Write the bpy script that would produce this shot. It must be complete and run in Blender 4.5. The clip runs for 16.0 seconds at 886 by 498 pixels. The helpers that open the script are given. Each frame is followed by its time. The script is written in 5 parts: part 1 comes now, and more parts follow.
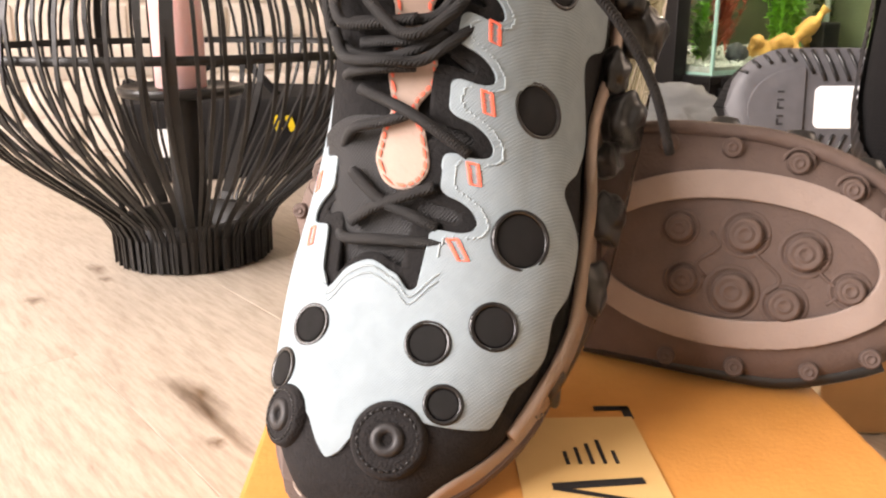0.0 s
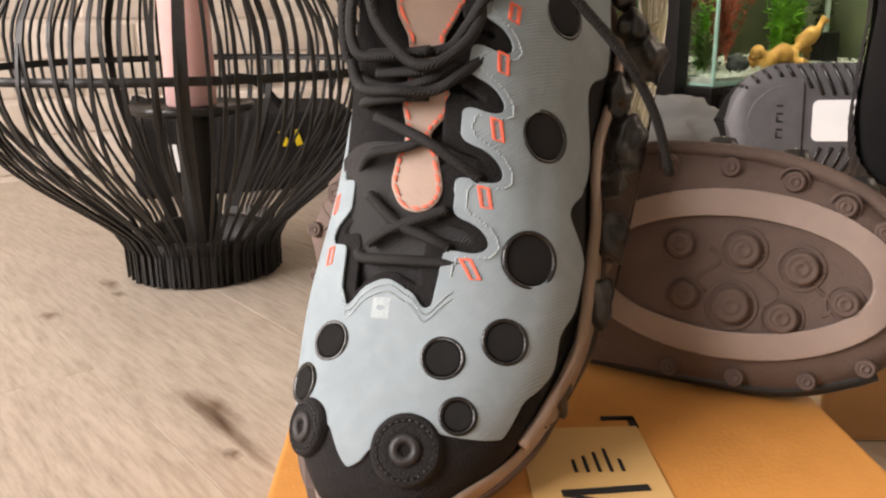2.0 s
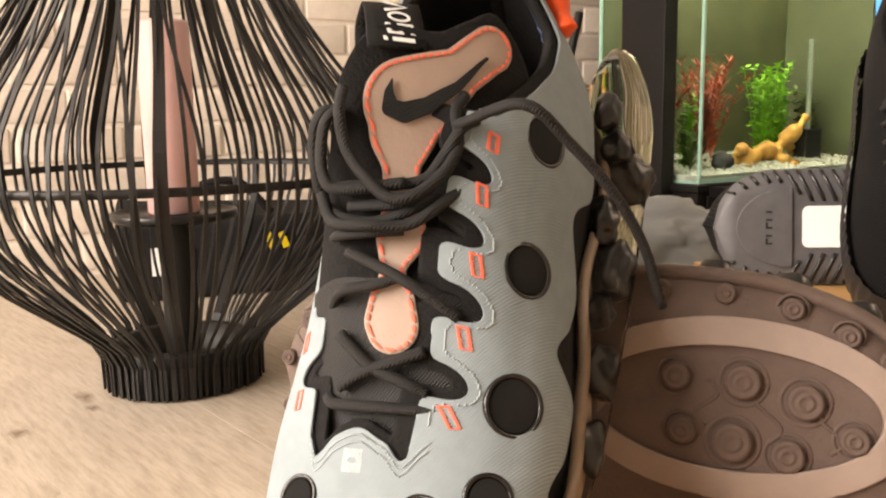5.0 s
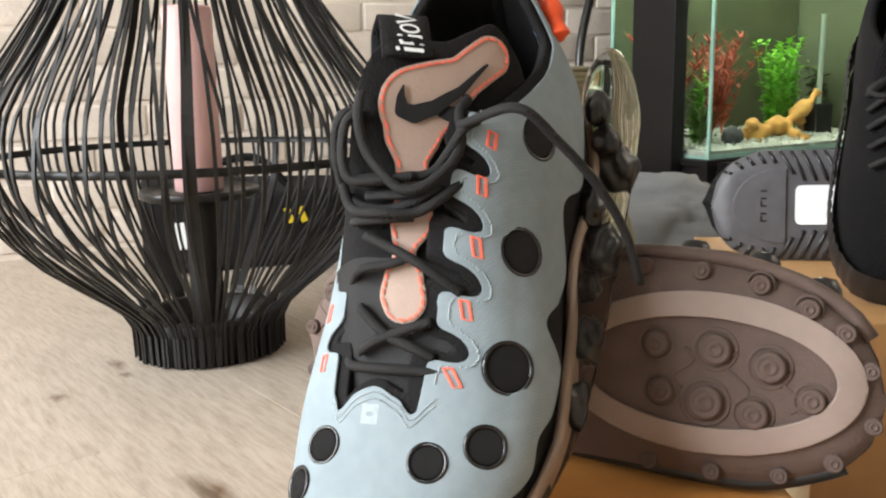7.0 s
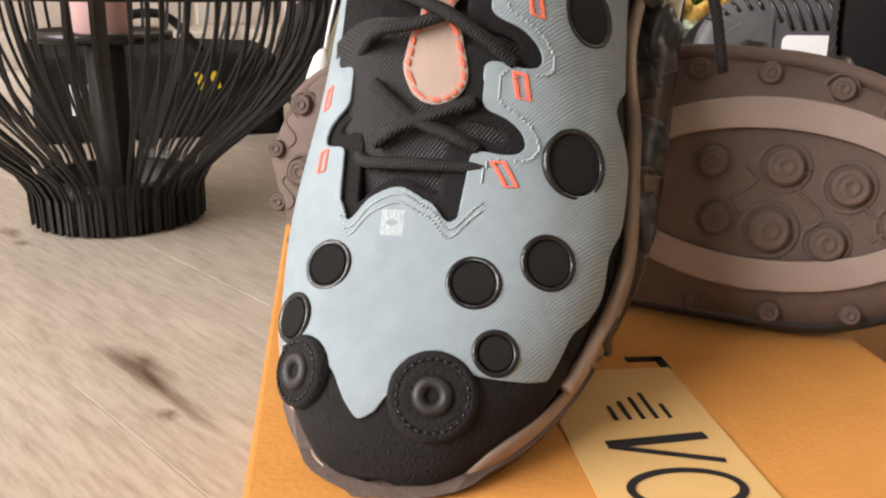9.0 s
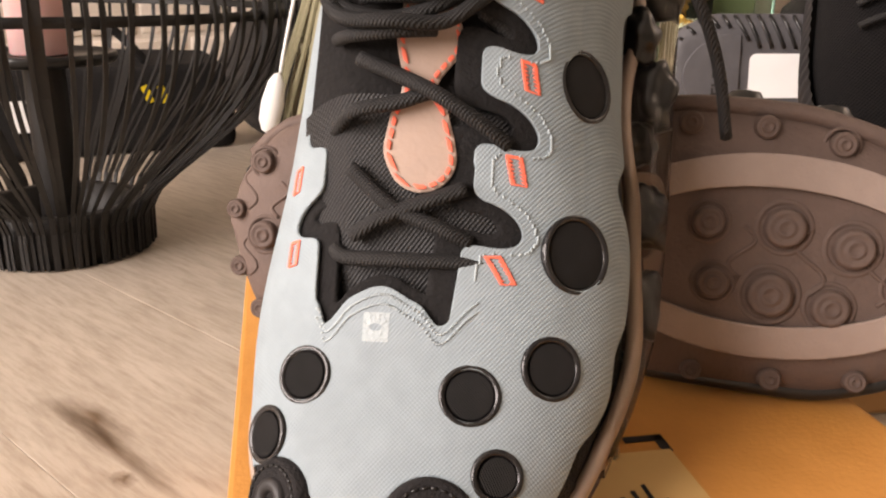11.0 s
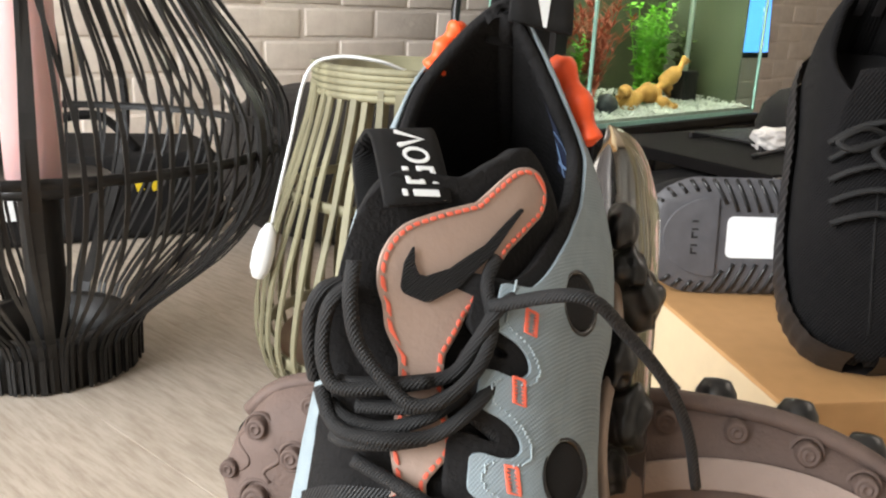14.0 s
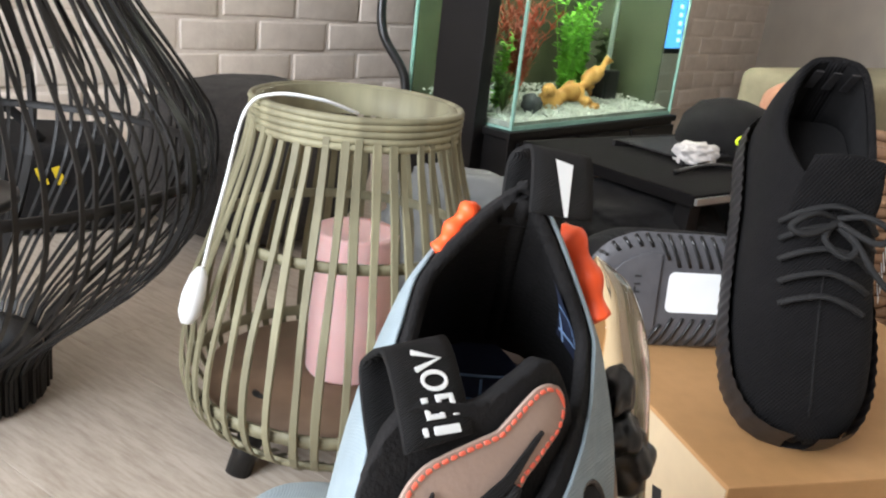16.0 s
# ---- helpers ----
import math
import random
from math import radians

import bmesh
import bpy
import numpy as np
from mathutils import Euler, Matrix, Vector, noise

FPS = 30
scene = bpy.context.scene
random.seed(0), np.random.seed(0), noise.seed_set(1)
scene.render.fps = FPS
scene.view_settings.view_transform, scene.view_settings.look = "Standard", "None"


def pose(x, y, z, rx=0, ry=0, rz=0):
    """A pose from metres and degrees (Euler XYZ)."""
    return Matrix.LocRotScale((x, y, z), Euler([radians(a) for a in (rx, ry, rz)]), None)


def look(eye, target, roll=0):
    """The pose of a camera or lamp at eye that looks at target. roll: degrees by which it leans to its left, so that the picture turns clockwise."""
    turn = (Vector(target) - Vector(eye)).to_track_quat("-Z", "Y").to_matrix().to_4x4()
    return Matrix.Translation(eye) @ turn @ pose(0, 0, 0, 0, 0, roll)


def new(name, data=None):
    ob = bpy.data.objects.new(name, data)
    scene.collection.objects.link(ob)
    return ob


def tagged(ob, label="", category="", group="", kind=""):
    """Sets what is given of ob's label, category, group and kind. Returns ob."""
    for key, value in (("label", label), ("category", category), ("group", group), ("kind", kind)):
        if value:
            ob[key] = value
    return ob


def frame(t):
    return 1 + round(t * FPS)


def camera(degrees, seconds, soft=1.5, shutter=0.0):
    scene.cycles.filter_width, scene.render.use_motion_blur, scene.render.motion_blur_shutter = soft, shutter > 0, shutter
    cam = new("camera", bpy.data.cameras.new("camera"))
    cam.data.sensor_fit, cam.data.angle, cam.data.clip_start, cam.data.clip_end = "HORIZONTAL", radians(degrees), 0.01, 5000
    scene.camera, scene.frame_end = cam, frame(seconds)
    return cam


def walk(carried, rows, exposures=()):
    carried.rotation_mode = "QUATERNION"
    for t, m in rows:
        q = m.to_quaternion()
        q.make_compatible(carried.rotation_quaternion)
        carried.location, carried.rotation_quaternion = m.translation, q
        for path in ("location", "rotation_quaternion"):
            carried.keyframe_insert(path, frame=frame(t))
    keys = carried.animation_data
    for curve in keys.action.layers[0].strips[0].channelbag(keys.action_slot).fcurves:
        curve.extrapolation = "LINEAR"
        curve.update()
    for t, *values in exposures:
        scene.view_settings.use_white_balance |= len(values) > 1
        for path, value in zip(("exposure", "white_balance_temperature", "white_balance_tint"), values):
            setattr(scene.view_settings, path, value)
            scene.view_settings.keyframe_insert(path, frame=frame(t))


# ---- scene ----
cam = camera(55.46, 16.0, soft=2.2)
PATH = [
    (0, (-0.0007, -0.0066, 0.3128), (0.0011, 1.6454, -0.1662), -0.04),
    (0.5, (-0.0007, -0.0137, 0.3120), (0.0003, 1.6405, -0.1590), -0.35),
    (1, (-0.0039, -0.0305, 0.3114), (-0.0081, 1.6291, -0.1403), -0.43),
    (1.5, (-0.0061, -0.0287, 0.3094), (-0.0099, 1.6295, -0.1473), -0.37),
    (2, (-0.0044, -0.0223, 0.3215), (-0.0097, 1.6349, -0.1390), -0.58),
    (2.5, (-0.0040, -0.0341, 0.3293), (-0.0119, 1.6397, -0.0664), -0.75),
    (3, (-0.0093, -0.0006, 0.3226), (0.0336, 1.6986, 0.0596), 0.54),
    (3.5, (-0.0064, 0.0817, 0.3001), (0.0654, 1.7897, 0.1098), 0.05),
    (4, (-0.0081, 0.1030, 0.3053), (0.1153, 1.8100, 0.1341), -0.16),
    (4.5, (-0.0028, 0.0497, 0.3218), (0.0435, 1.7518, 0.0789), -0.84),
    (7, (0.0059, -0.0436, 0.3477), (-0.0126, 1.6432, 0.0121), -1.18),
    (7.5, (-0.0118, -0.0111, 0.3185), (0.0188, 1.6603, -0.0862), 0.24),
    (8, (-0.0261, 0.0096, 0.2983), (0.0660, 1.6632, -0.1659), 1.01),
    (10.5, (-0.0513, 0.0664, 0.2817), (0.2034, 1.6743, -0.2736), 0.97),
    (11, (-0.0483, 0.0731, 0.3064), (0.2219, 1.6836, -0.2337), 0.93),
    (11.5, (-0.0531, 0.0766, 0.3298), (0.2240, 1.6896, -0.1991), 1.21),
    (12, (-0.0524, 0.0750, 0.3500), (0.2352, 1.6898, -0.1676), 1.67),
    (12.5, (-0.0546, 0.0764, 0.3649), (0.2355, 1.6974, -0.1317), 1.95),
    (13, (-0.0527, 0.0778, 0.3751), (0.2379, 1.6998, -0.1180), 2.16),
    (13.5, (-0.0473, 0.0815, 0.3967), (0.2436, 1.7057, -0.0887), 2.21),
    (14, (-0.0502, 0.0901, 0.4182), (0.2533, 1.7125, -0.0658), 2.65),
    (14.5, (-0.0567, 0.1001, 0.4457), (0.2779, 1.7080, -0.0652), 3.91),
    (15, (-0.0708, 0.1170, 0.4610), (0.3130, 1.7116, -0.0569), 5.19),
    (15.5, (-0.0747, 0.1304, 0.4731), (0.3575, 1.7107, -0.0506), 5.88),
    (16, (-0.0787, 0.1446, 0.4831), (0.4144, 1.7004, -0.0598), 6.61),
]
EXPOSURE = [(0.0, 0.45, 7900, 25), (0.5, 0.06, 7800, 26), (1.5, -0.28, 7800, 23), (2.2, -0.22, 7900, 24), (3.0, -0.06, 9100, 28), (4.5, 0.08, 9300, 26), (7.0, 0.0, 6900, 13), (8.0, -0.26, 7000, 16), (10.5, -0.16, 8300, 26), (11.5, -0.20, 8400, 28), (12.3, 0.05, 7100, 14), (13.5, 0.06, 7000, 14), (16.0, 0.02, 6500, 15)]
walk(cam, [(t, look(eye, target, roll)) for t, eye, target, roll in PATH], EXPOSURE)

# ---- light ----
world = bpy.data.worlds.new("sky")
world.use_nodes = True
scene.world = world
wt = world.node_tree
sky = wt.nodes.new("ShaderNodeTexSky")
sky.sky_type, sky.sun_disc = "NISHITA", False
sky.sun_elevation, sky.sun_rotation = radians(36), radians(48)
wt.links.new(sky.outputs[0], wt.nodes["Background"].inputs[0])
wt.nodes["Background"].inputs[1].default_value = 0.12
sun = new("sun", bpy.data.lights.new("sun", "SUN"))
sun.data.energy, sun.data.angle, sun.data.color = 5.0, radians(0.9), (1.0, 0.86, 0.66)
sun.matrix_world = look((2.2, 2.0, 2.3), (0.12, 0.30, 0.135))


def area_light(name, eye, target, wide, high, watts, tint):
    ob = new(name, bpy.data.lights.new(name, "AREA"))
    ob.data.shape, ob.data.size, ob.data.size_y = "RECTANGLE", wide, high
    ob.data.energy, ob.data.color = watts, tint
    ob.matrix_world = look(eye, target)
    return ob


area_light("window_daylight", (-2.39, -0.6, 1.45), (0, 0.2, 0.6), 2.3, 1.8, 270, (0.86, 0.94, 1.0))
# Added warm fill on the right, in front of solid wall beside the opening.
area_light("window_daylight", (2.62, 1.0, 1.7), (0, 1.0, 0.5), 1.6, 1.4, 22, (1.0, 0.93, 0.82))


# ---- materials ----
def mat(name, colour, rough=0.6, second=None, scale=40, bump=0.0, bscale=None, metal=0.0, stretch=(1, 1, 1), coat=0.0, spec=0.5, sheen=0.0, rand=0.0):
    m = bpy.data.materials.new(name)
    m.use_nodes = True
    nt = m.node_tree
    b = nt.nodes["Principled BSDF"]
    b.inputs["Roughness"].default_value, b.inputs["Metallic"].default_value = rough, metal
    b.inputs["Coat Weight"].default_value = coat
    b.inputs["Sheen Weight"].default_value = sheen
    b.inputs["Specular IOR Level"].default_value = spec
    second = second or tuple(c * 0.72 for c in colour)
    tc = nt.nodes.new("ShaderNodeTexCoord")
    mp = nt.nodes.new("ShaderNodeMapping")
    mp.inputs["Scale"].default_value = stretch
    nt.links.new(tc.outputs["Object"], mp.inputs[0])
    n1 = nt.nodes.new("ShaderNodeTexNoise")
    n1.inputs["Scale"].default_value, n1.inputs["Detail"].default_value = scale, 5
    n2 = nt.nodes.new("ShaderNodeTexNoise")
    n2.inputs["Scale"].default_value, n2.inputs["Detail"].default_value = scale / 7, 3
    for n in (n1, n2):
        nt.links.new(mp.outputs[0], n.inputs["Vector"])
    add = nt.nodes.new("ShaderNodeMath")
    add.operation = "ADD"
    nt.links.new(n1.outputs[0], add.inputs[0])
    nt.links.new(n2.outputs[0], add.inputs[1])
    ramp = nt.nodes.new("ShaderNodeValToRGB")
    ramp.color_ramp.elements[0].position, ramp.color_ramp.elements[1].position = 0.36, 0.64
    ramp.color_ramp.elements[0].color, ramp.color_ramp.elements[1].color = (*second, 1), (*colour, 1)
    half = nt.nodes.new("ShaderNodeMath")
    half.operation = "MULTIPLY"
    half.inputs[1].default_value = 0.5
    nt.links.new(add.outputs[0], half.inputs[0])
    nt.links.new(half.outputs[0], ramp.inputs[0])
    last = ramp.outputs[0]
    if rand:
        oi = nt.nodes.new("ShaderNodeObjectInfo")
        hs = nt.nodes.new("ShaderNodeHueSaturation")
        mr = nt.nodes.new("ShaderNodeMapRange")
        mr.inputs["To Min"].default_value, mr.inputs["To Max"].default_value = 1 - rand, 1 + rand
        nt.links.new(oi.outputs["Random"], mr.inputs["Value"])
        nt.links.new(mr.outputs[0], hs.inputs["Value"])
        nt.links.new(last, hs.inputs["Color"])
        last = hs.outputs[0]
    nt.links.new(last, b.inputs["Base Color"])
    if bump:
        n3 = nt.nodes.new("ShaderNodeTexNoise")
        n3.inputs["Scale"].default_value, n3.inputs["Detail"].default_value = bscale or scale * 3, 4
        nt.links.new(mp.outputs[0], n3.inputs["Vector"])
        bp = nt.nodes.new("ShaderNodeBump")
        bp.inputs["Strength"].default_value, bp.inputs["Distance"].default_value = bump, 0.002
        nt.links.new(n3.outputs[0], bp.inputs["Height"])
        nt.links.new(bp.outputs[0], b.inputs["Normal"])
    return m


def woven(name, colour, second, pitch=900, rough=0.85, depth=0.6, spec=0.5):
    """Cloth with a diagonal twill rib."""
    m = mat(name, colour, rough, second, 120, spec=spec)
    nt = m.node_tree
    b = nt.nodes["Principled BSDF"]
    tc = [n for n in nt.nodes if n.type == "TEX_COORD"][0]
    waves = []
    for rz in (40, -50):
        mp = nt.nodes.new("ShaderNodeMapping")
        mp.inputs["Rotation"].default_value = (0, 0, radians(rz))
        nt.links.new(tc.outputs["Object"], mp.inputs[0])
        w = nt.nodes.new("ShaderNodeTexWave")
        w.inputs["Scale"].default_value, w.inputs["Distortion"].default_value = pitch / 5.5, 0.8
        nt.links.new(mp.outputs[0], w.inputs[0])
        waves.append(w)
    mul = nt.nodes.new("ShaderNodeMath")
    mul.operation = "MULTIPLY_ADD"
    mul.inputs[1].default_value = 0.35
    nt.links.new(waves[1].outputs["Fac"], mul.inputs[0])
    nt.links.new(waves[0].outputs["Fac"], mul.inputs[2])
    bp = nt.nodes.new("ShaderNodeBump")
    bp.inputs["Strength"].default_value, bp.inputs["Distance"].default_value = depth, 0.0006
    nt.links.new(mul.outputs[0], bp.inputs["Height"])
    nt.links.new(bp.outputs[0], b.inputs["Normal"])
    return m


def glass(name, tint, rough=0.02, ior=1.45):
    m = bpy.data.materials.new(name)
    m.use_nodes = True
    b = m.node_tree.nodes["Principled BSDF"]
    b.inputs["Base Color"].default_value = (*tint, 1)
    b.inputs["Roughness"].default_value, b.inputs["IOR"].default_value = rough, ior
    b.inputs["Transmission Weight"].default_value = 1.0
    return m


def lit(name, colour, power):
    m = bpy.data.materials.new(name)
    m.use_nodes = True
    b = m.node_tree.nodes["Principled BSDF"]
    b.inputs["Base Color"].default_value = (*colour, 1)
    b.inputs["Emission Color"].default_value, b.inputs["Emission Strength"].default_value = (*colour, 1), power
    return m


def floor_wood(name):
    m = mat(name, (0.50, 0.43, 0.355), 0.45, (0.40, 0.34, 0.275), 22, 0.12, 220, stretch=(1, 0.35, 1), rand=0.10)
    nt = m.node_tree
    b = nt.nodes["Principled BSDF"]
    src = b.inputs["Base Color"].links[0].from_socket
    tc = [n for n in nt.nodes if n.type == "TEX_COORD"][0]
    # dark knots and cracks along the grain
    mp = nt.nodes.new("ShaderNodeMapping")
    mp.inputs["Scale"].default_value = (7.5, 2.4, 1)
    nt.links.new(tc.outputs["Object"], mp.inputs[0])
    v = nt.nodes.new("ShaderNodeTexVoronoi")
    v.inputs["Scale"].default_value = 1.0
    warp = nt.nodes.new("ShaderNodeTexNoise")
    warp.inputs["Scale"].default_value, warp.inputs["Detail"].default_value = 3, 6
    nt.links.new(mp.outputs[0], warp.inputs["Vector"])
    mix = nt.nodes.new("ShaderNodeVectorMath")
    mix.operation = "MULTIPLY_ADD"
    mix.inputs[1].default_value = (0.7, 0.7, 0)
    nt.links.new(warp.outputs["Color"], mix.inputs[0])
    nt.links.new(mp.outputs[0], mix.inputs[2])
    nt.links.new(mix.outputs[0], v.inputs["Vector"])
    r = nt.nodes.new("ShaderNodeValToRGB")
    r.color_ramp.elements[0].position, r.color_ramp.elements[1].position = 0.03, 0.22
    r.color_ramp.elements[0].color, r.color_ramp.elements[1].color = (0.46, 0.38, 0.31, 1), (1, 1, 1, 1)
    nt.links.new(v.outputs["Distance"], r.inputs[0])
    grain = nt.nodes.new("ShaderNodeTexNoise")
    grain.inputs["Scale"].default_value, grain.inputs["Detail"].default_value, grain.inputs["Roughness"].default_value = 60, 8, 0.7
    mg = nt.nodes.new("ShaderNodeMapping")
    mg.inputs["Scale"].default_value = (2.6, 0.28, 1)
    nt.links.new(tc.outputs["Object"], mg.inputs[0])
    nt.links.new(mg.outputs[0], grain.inputs["Vector"])
    gr = nt.nodes.new("ShaderNodeValToRGB")
    gr.color_ramp.elements[0].position, gr.color_ramp.elements[1].position = 0.28, 0.58
    gr.color_ramp.elements[0].color, gr.color_ramp.elements[1].color = (0.66, 0.61, 0.56, 1), (1.05, 1.05, 1.05, 1)
    nt.links.new(grain.outputs[0], gr.inputs[0])
    marks = []
    geo = nt.nodes.new("ShaderNodeNewGeometry")
    for kx, ky, across, along in ((-0.203, 0.634, 0.016, 0.055), (-0.186, 0.600, 0.009, 0.10), (-0.168, 0.556, 0.008, 0.012), (-0.450, 0.871, 0.012, 0.016), (-0.425, 0.985, 0.012, 0.03), (-0.40, 0.945, 0.009, 0.014)):
        mk = nt.nodes.new("ShaderNodeMapping")
        mk.vector_type = "TEXTURE"
        mk.inputs["Location"].default_value = (kx, ky, 0)
        mk.inputs["Rotation"].default_value = (0, 0, radians(39))
        mk.inputs["Scale"].default_value = (across, along, 1)
        nt.links.new(geo.outputs["Position"], mk.inputs[0])
        wn = nt.nodes.new("ShaderNodeTexNoise")
        wn.inputs["Scale"].default_value, wn.inputs["Detail"].default_value = 1.4, 6
        nt.links.new(mk.outputs[0], wn.inputs["Vector"])
        off = nt.nodes.new("ShaderNodeVectorMath")
        off.operation = "MULTIPLY_ADD"
        off.inputs[1].default_value = (1.6, 1.0, 0)
        nt.links.new(wn.outputs["Color"], off.inputs[0])
        nt.links.new(mk.outputs[0], off.inputs[2])
        sub = nt.nodes.new("ShaderNodeVectorMath")
        sub.operation = "SUBTRACT"
        sub.inputs[1].default_value = (0.8, 0.5, 0)
        nt.links.new(off.outputs[0], sub.inputs[0])
        ln = nt.nodes.new("ShaderNodeVectorMath")
        ln.operation = "LENGTH"
        nt.links.new(sub.outputs[0], ln.inputs[0])
        kr = nt.nodes.new("ShaderNodeValToRGB")
        kr.color_ramp.elements[0].position, kr.color_ramp.elements[1].position = 0.10, 1.0
        kr.color_ramp.elements[0].color, kr.color_ramp.elements[1].color = (0.34, 0.26, 0.20, 1), (1, 1, 1, 1)
        nt.links.new(ln.outputs["Value"], kr.inputs[0])
        marks.append(kr)
    for add in (r, gr, *marks):
        mm = nt.nodes.new("ShaderNodeMix")
        mm.data_type, mm.blend_type = "RGBA", "MULTIPLY"
        mm.inputs[0].default_value = 1.0
        nt.links.new(src, mm.inputs[6])
        nt.links.new(add.outputs[0], mm.inputs[7])
        src = mm.outputs[2]
    nt.links.new(src, b.inputs["Base Color"])
    return m


M_FLOOR = floor_wood("oak_plank")
M_JOINT = mat("dark_joint", (0.10, 0.07, 0.05), 0.9)
M_BRICK = mat("painted_brick", (0.72, 0.64, 0.56), 0.75, (0.61, 0.53, 0.46), 30, 0.8, 90, rand=0.04)
M_MORTAR = mat("painted_mortar", (0.74, 0.66, 0.58), 0.85, (0.64, 0.56, 0.49), 60, 0.5)
# Walls and ceiling out of view, kept darker to cut bounced light.
M_WALL = mat("room_plaster", (0.40, 0.35, 0.29), 0.9, (0.35, 0.31, 0.26), 8, 0.2)
M_CEIL = mat("ceiling_paint", (0.60, 0.57, 0.53), 0.9)
M_CARD = mat("orange_card", (0.62, 0.27, 0.065), 0.62, (0.55, 0.23, 0.05), 70, 0.15, 400)
M_KRAFT = mat("kraft_card", (0.45, 0.245, 0.098), 0.7, (0.39, 0.21, 0.082), 60, 0.15, 400)
M_KRAFTPALE = mat("pale_card", (0.55, 0.43, 0.27), 0.7, (0.50, 0.39, 0.25), 60, 0.1)
M_LABEL = mat("paper_label", (0.66, 0.42, 0.17), 0.6, (0.61, 0.38, 0.15), 40)
M_INK = mat("black_ink", (0.012, 0.011, 0.011), 0.6)
M_BLACKWOOD = mat("black_stained_bamboo", (0.0095, 0.0085, 0.0078), 0.5, (0.005, 0.0045, 0.004), 60, 0.2, stretch=(1, 1, 0.2), spec=0.4)
M_BAMBOO = mat("grey_green_bamboo", (0.25, 0.235, 0.145), 0.6, (0.13, 0.115, 0.07), 50, 0.3, stretch=(1, 1, 0.15), rand=0.2, spec=0.35)
M_WAX = mat("pink_wax", (0.80, 0.52, 0.50), 0.45, (0.75, 0.46, 0.45), 30)
M_WAX.node_tree.nodes["Principled BSDF"].inputs["Subsurface Weight"].default_value = 0.25
M_WAX.node_tree.nodes["Principled BSDF"].inputs["Subsurface Radius"].default_value = (0.01, 0.004, 0.003)
M_WHITE = mat("white_plastic", (0.78, 0.80, 0.80), 0.4, (0.72, 0.74, 0.74), 30)
M_CLOTH = woven("blue_grey_canvas", (0.225, 0.280, 0.305), (0.185, 0.230, 0.250), 1900, 0.70, 0.26, 0.5)
M_BLACKMESH = woven("black_mesh", (0.012, 0.0115, 0.012), (0.006, 0.006, 0.006), 2600, 0.8, 1.0, 0.3)
M_TONGUE = woven("glossy_tongue_mesh", (0.0085, 0.0085, 0.009), (0.005, 0.005, 0.0053), 1700, 0.6, 0.5, 0.4)
M_TABLE = mat("matt_black_top", (0.008, 0.007, 0.007), 0.95, None, 12, 0.1, spec=0.1)
M_PALETHREAD = mat("pale_grey_thread", (0.36, 0.42, 0.44), 0.8, (0.28, 0.33, 0.35), 300, 0.4)
M_BLACK = mat("black_suede", (0.010, 0.0092, 0.0092), 0.9, (0.006, 0.0055, 0.0055), 200, 0.4, spec=0.25)
M_BLACKGLOSS = mat("black_rubber", (0.012, 0.012, 0.012), 0.28, None, 90)
M_RINGS = mat("satin_black_rubber", (0.011, 0.0105, 0.011), 0.27, None, 200, 0.15, spec=0.5)
M_TOECAP = mat("charcoal_nubuck", (0.016, 0.0145, 0.0148), 0.95, (0.010, 0.009, 0.009), 300, 0.5, spec=0.25)
M_TAN = mat("dusty_pink_leather", (0.36, 0.26, 0.21), 0.6, (0.32, 0.23, 0.19), 80, 0.15, 500, spec=0.4)
M_CORAL = mat("coral_thread", (0.85, 0.16, 0.09), 0.7, (0.75, 0.13, 0.08), 200)
M_ORANGE = mat("neon_orange_rubber", (0.95, 0.10, 0.02), 0.5)
M_LACE = woven("black_lace", (0.010, 0.0095, 0.0095), (0.005, 0.005, 0.005), 2000, 0.75, 0.5, 0.4)
M_RAND = mat("taupe_foxing", (0.30, 0.22, 0.17), 0.5, (0.26, 0.19, 0.15), 60)
M_SOLE = mat("mauve_rubber", (0.118, 0.080, 0.066), 0.7, (0.090, 0.061, 0.051), 90, 0.3, 500, spec=0.35)
M_SOLEPALE = mat("pale_mauve_rubber", (0.29, 0.222, 0.19), 0.65, (0.25, 0.192, 0.165), 90, 0.2, 600, spec=0.35)
M_BUBBLE = glass("clear_air_unit", (0.95, 0.90, 0.82), 0.04, 1.16)
M_BLUE = mat("navy_lining", (0.012, 0.02, 0.055), 0.8)
M_BLUELINE = mat("pale_blue_print", (0.30, 0.48, 0.78), 0.7)
M_KNIT = woven("black_knit", (0.0060, 0.0054, 0.0056), (0.003, 0.0028, 0.003), 900, 0.95, 1.0, 0.2)
M_TREAD = mat("grey_tread_rubber", (0.085, 0.083, 0.088), 0.55, (0.06, 0.058, 0.062), 60, 0.2)
M_GREYRUB = mat("dark_grey_rubber", (0.022, 0.020, 0.021), 0.5, (0.015, 0.014, 0.014), 60, 0.2, spec=0.35)
M_CABINET = mat("black_cabinet", (0.006, 0.005, 0.005), 0.5, None, 12, 0.1, spec=0.25)
M_GLASS = glass("tank_glass", (0.80, 0.95, 0.90), 0.0, 1.08)
M_EDGE = mat("tank_edge_silicone", (0.30, 0.55, 0.46), 0.3)
M_GREYCLOTH = mat("grey_cushion_cloth", (0.17, 0.18, 0.18), 0.9, (0.19, 0.20, 0.20), 30, 0.4)


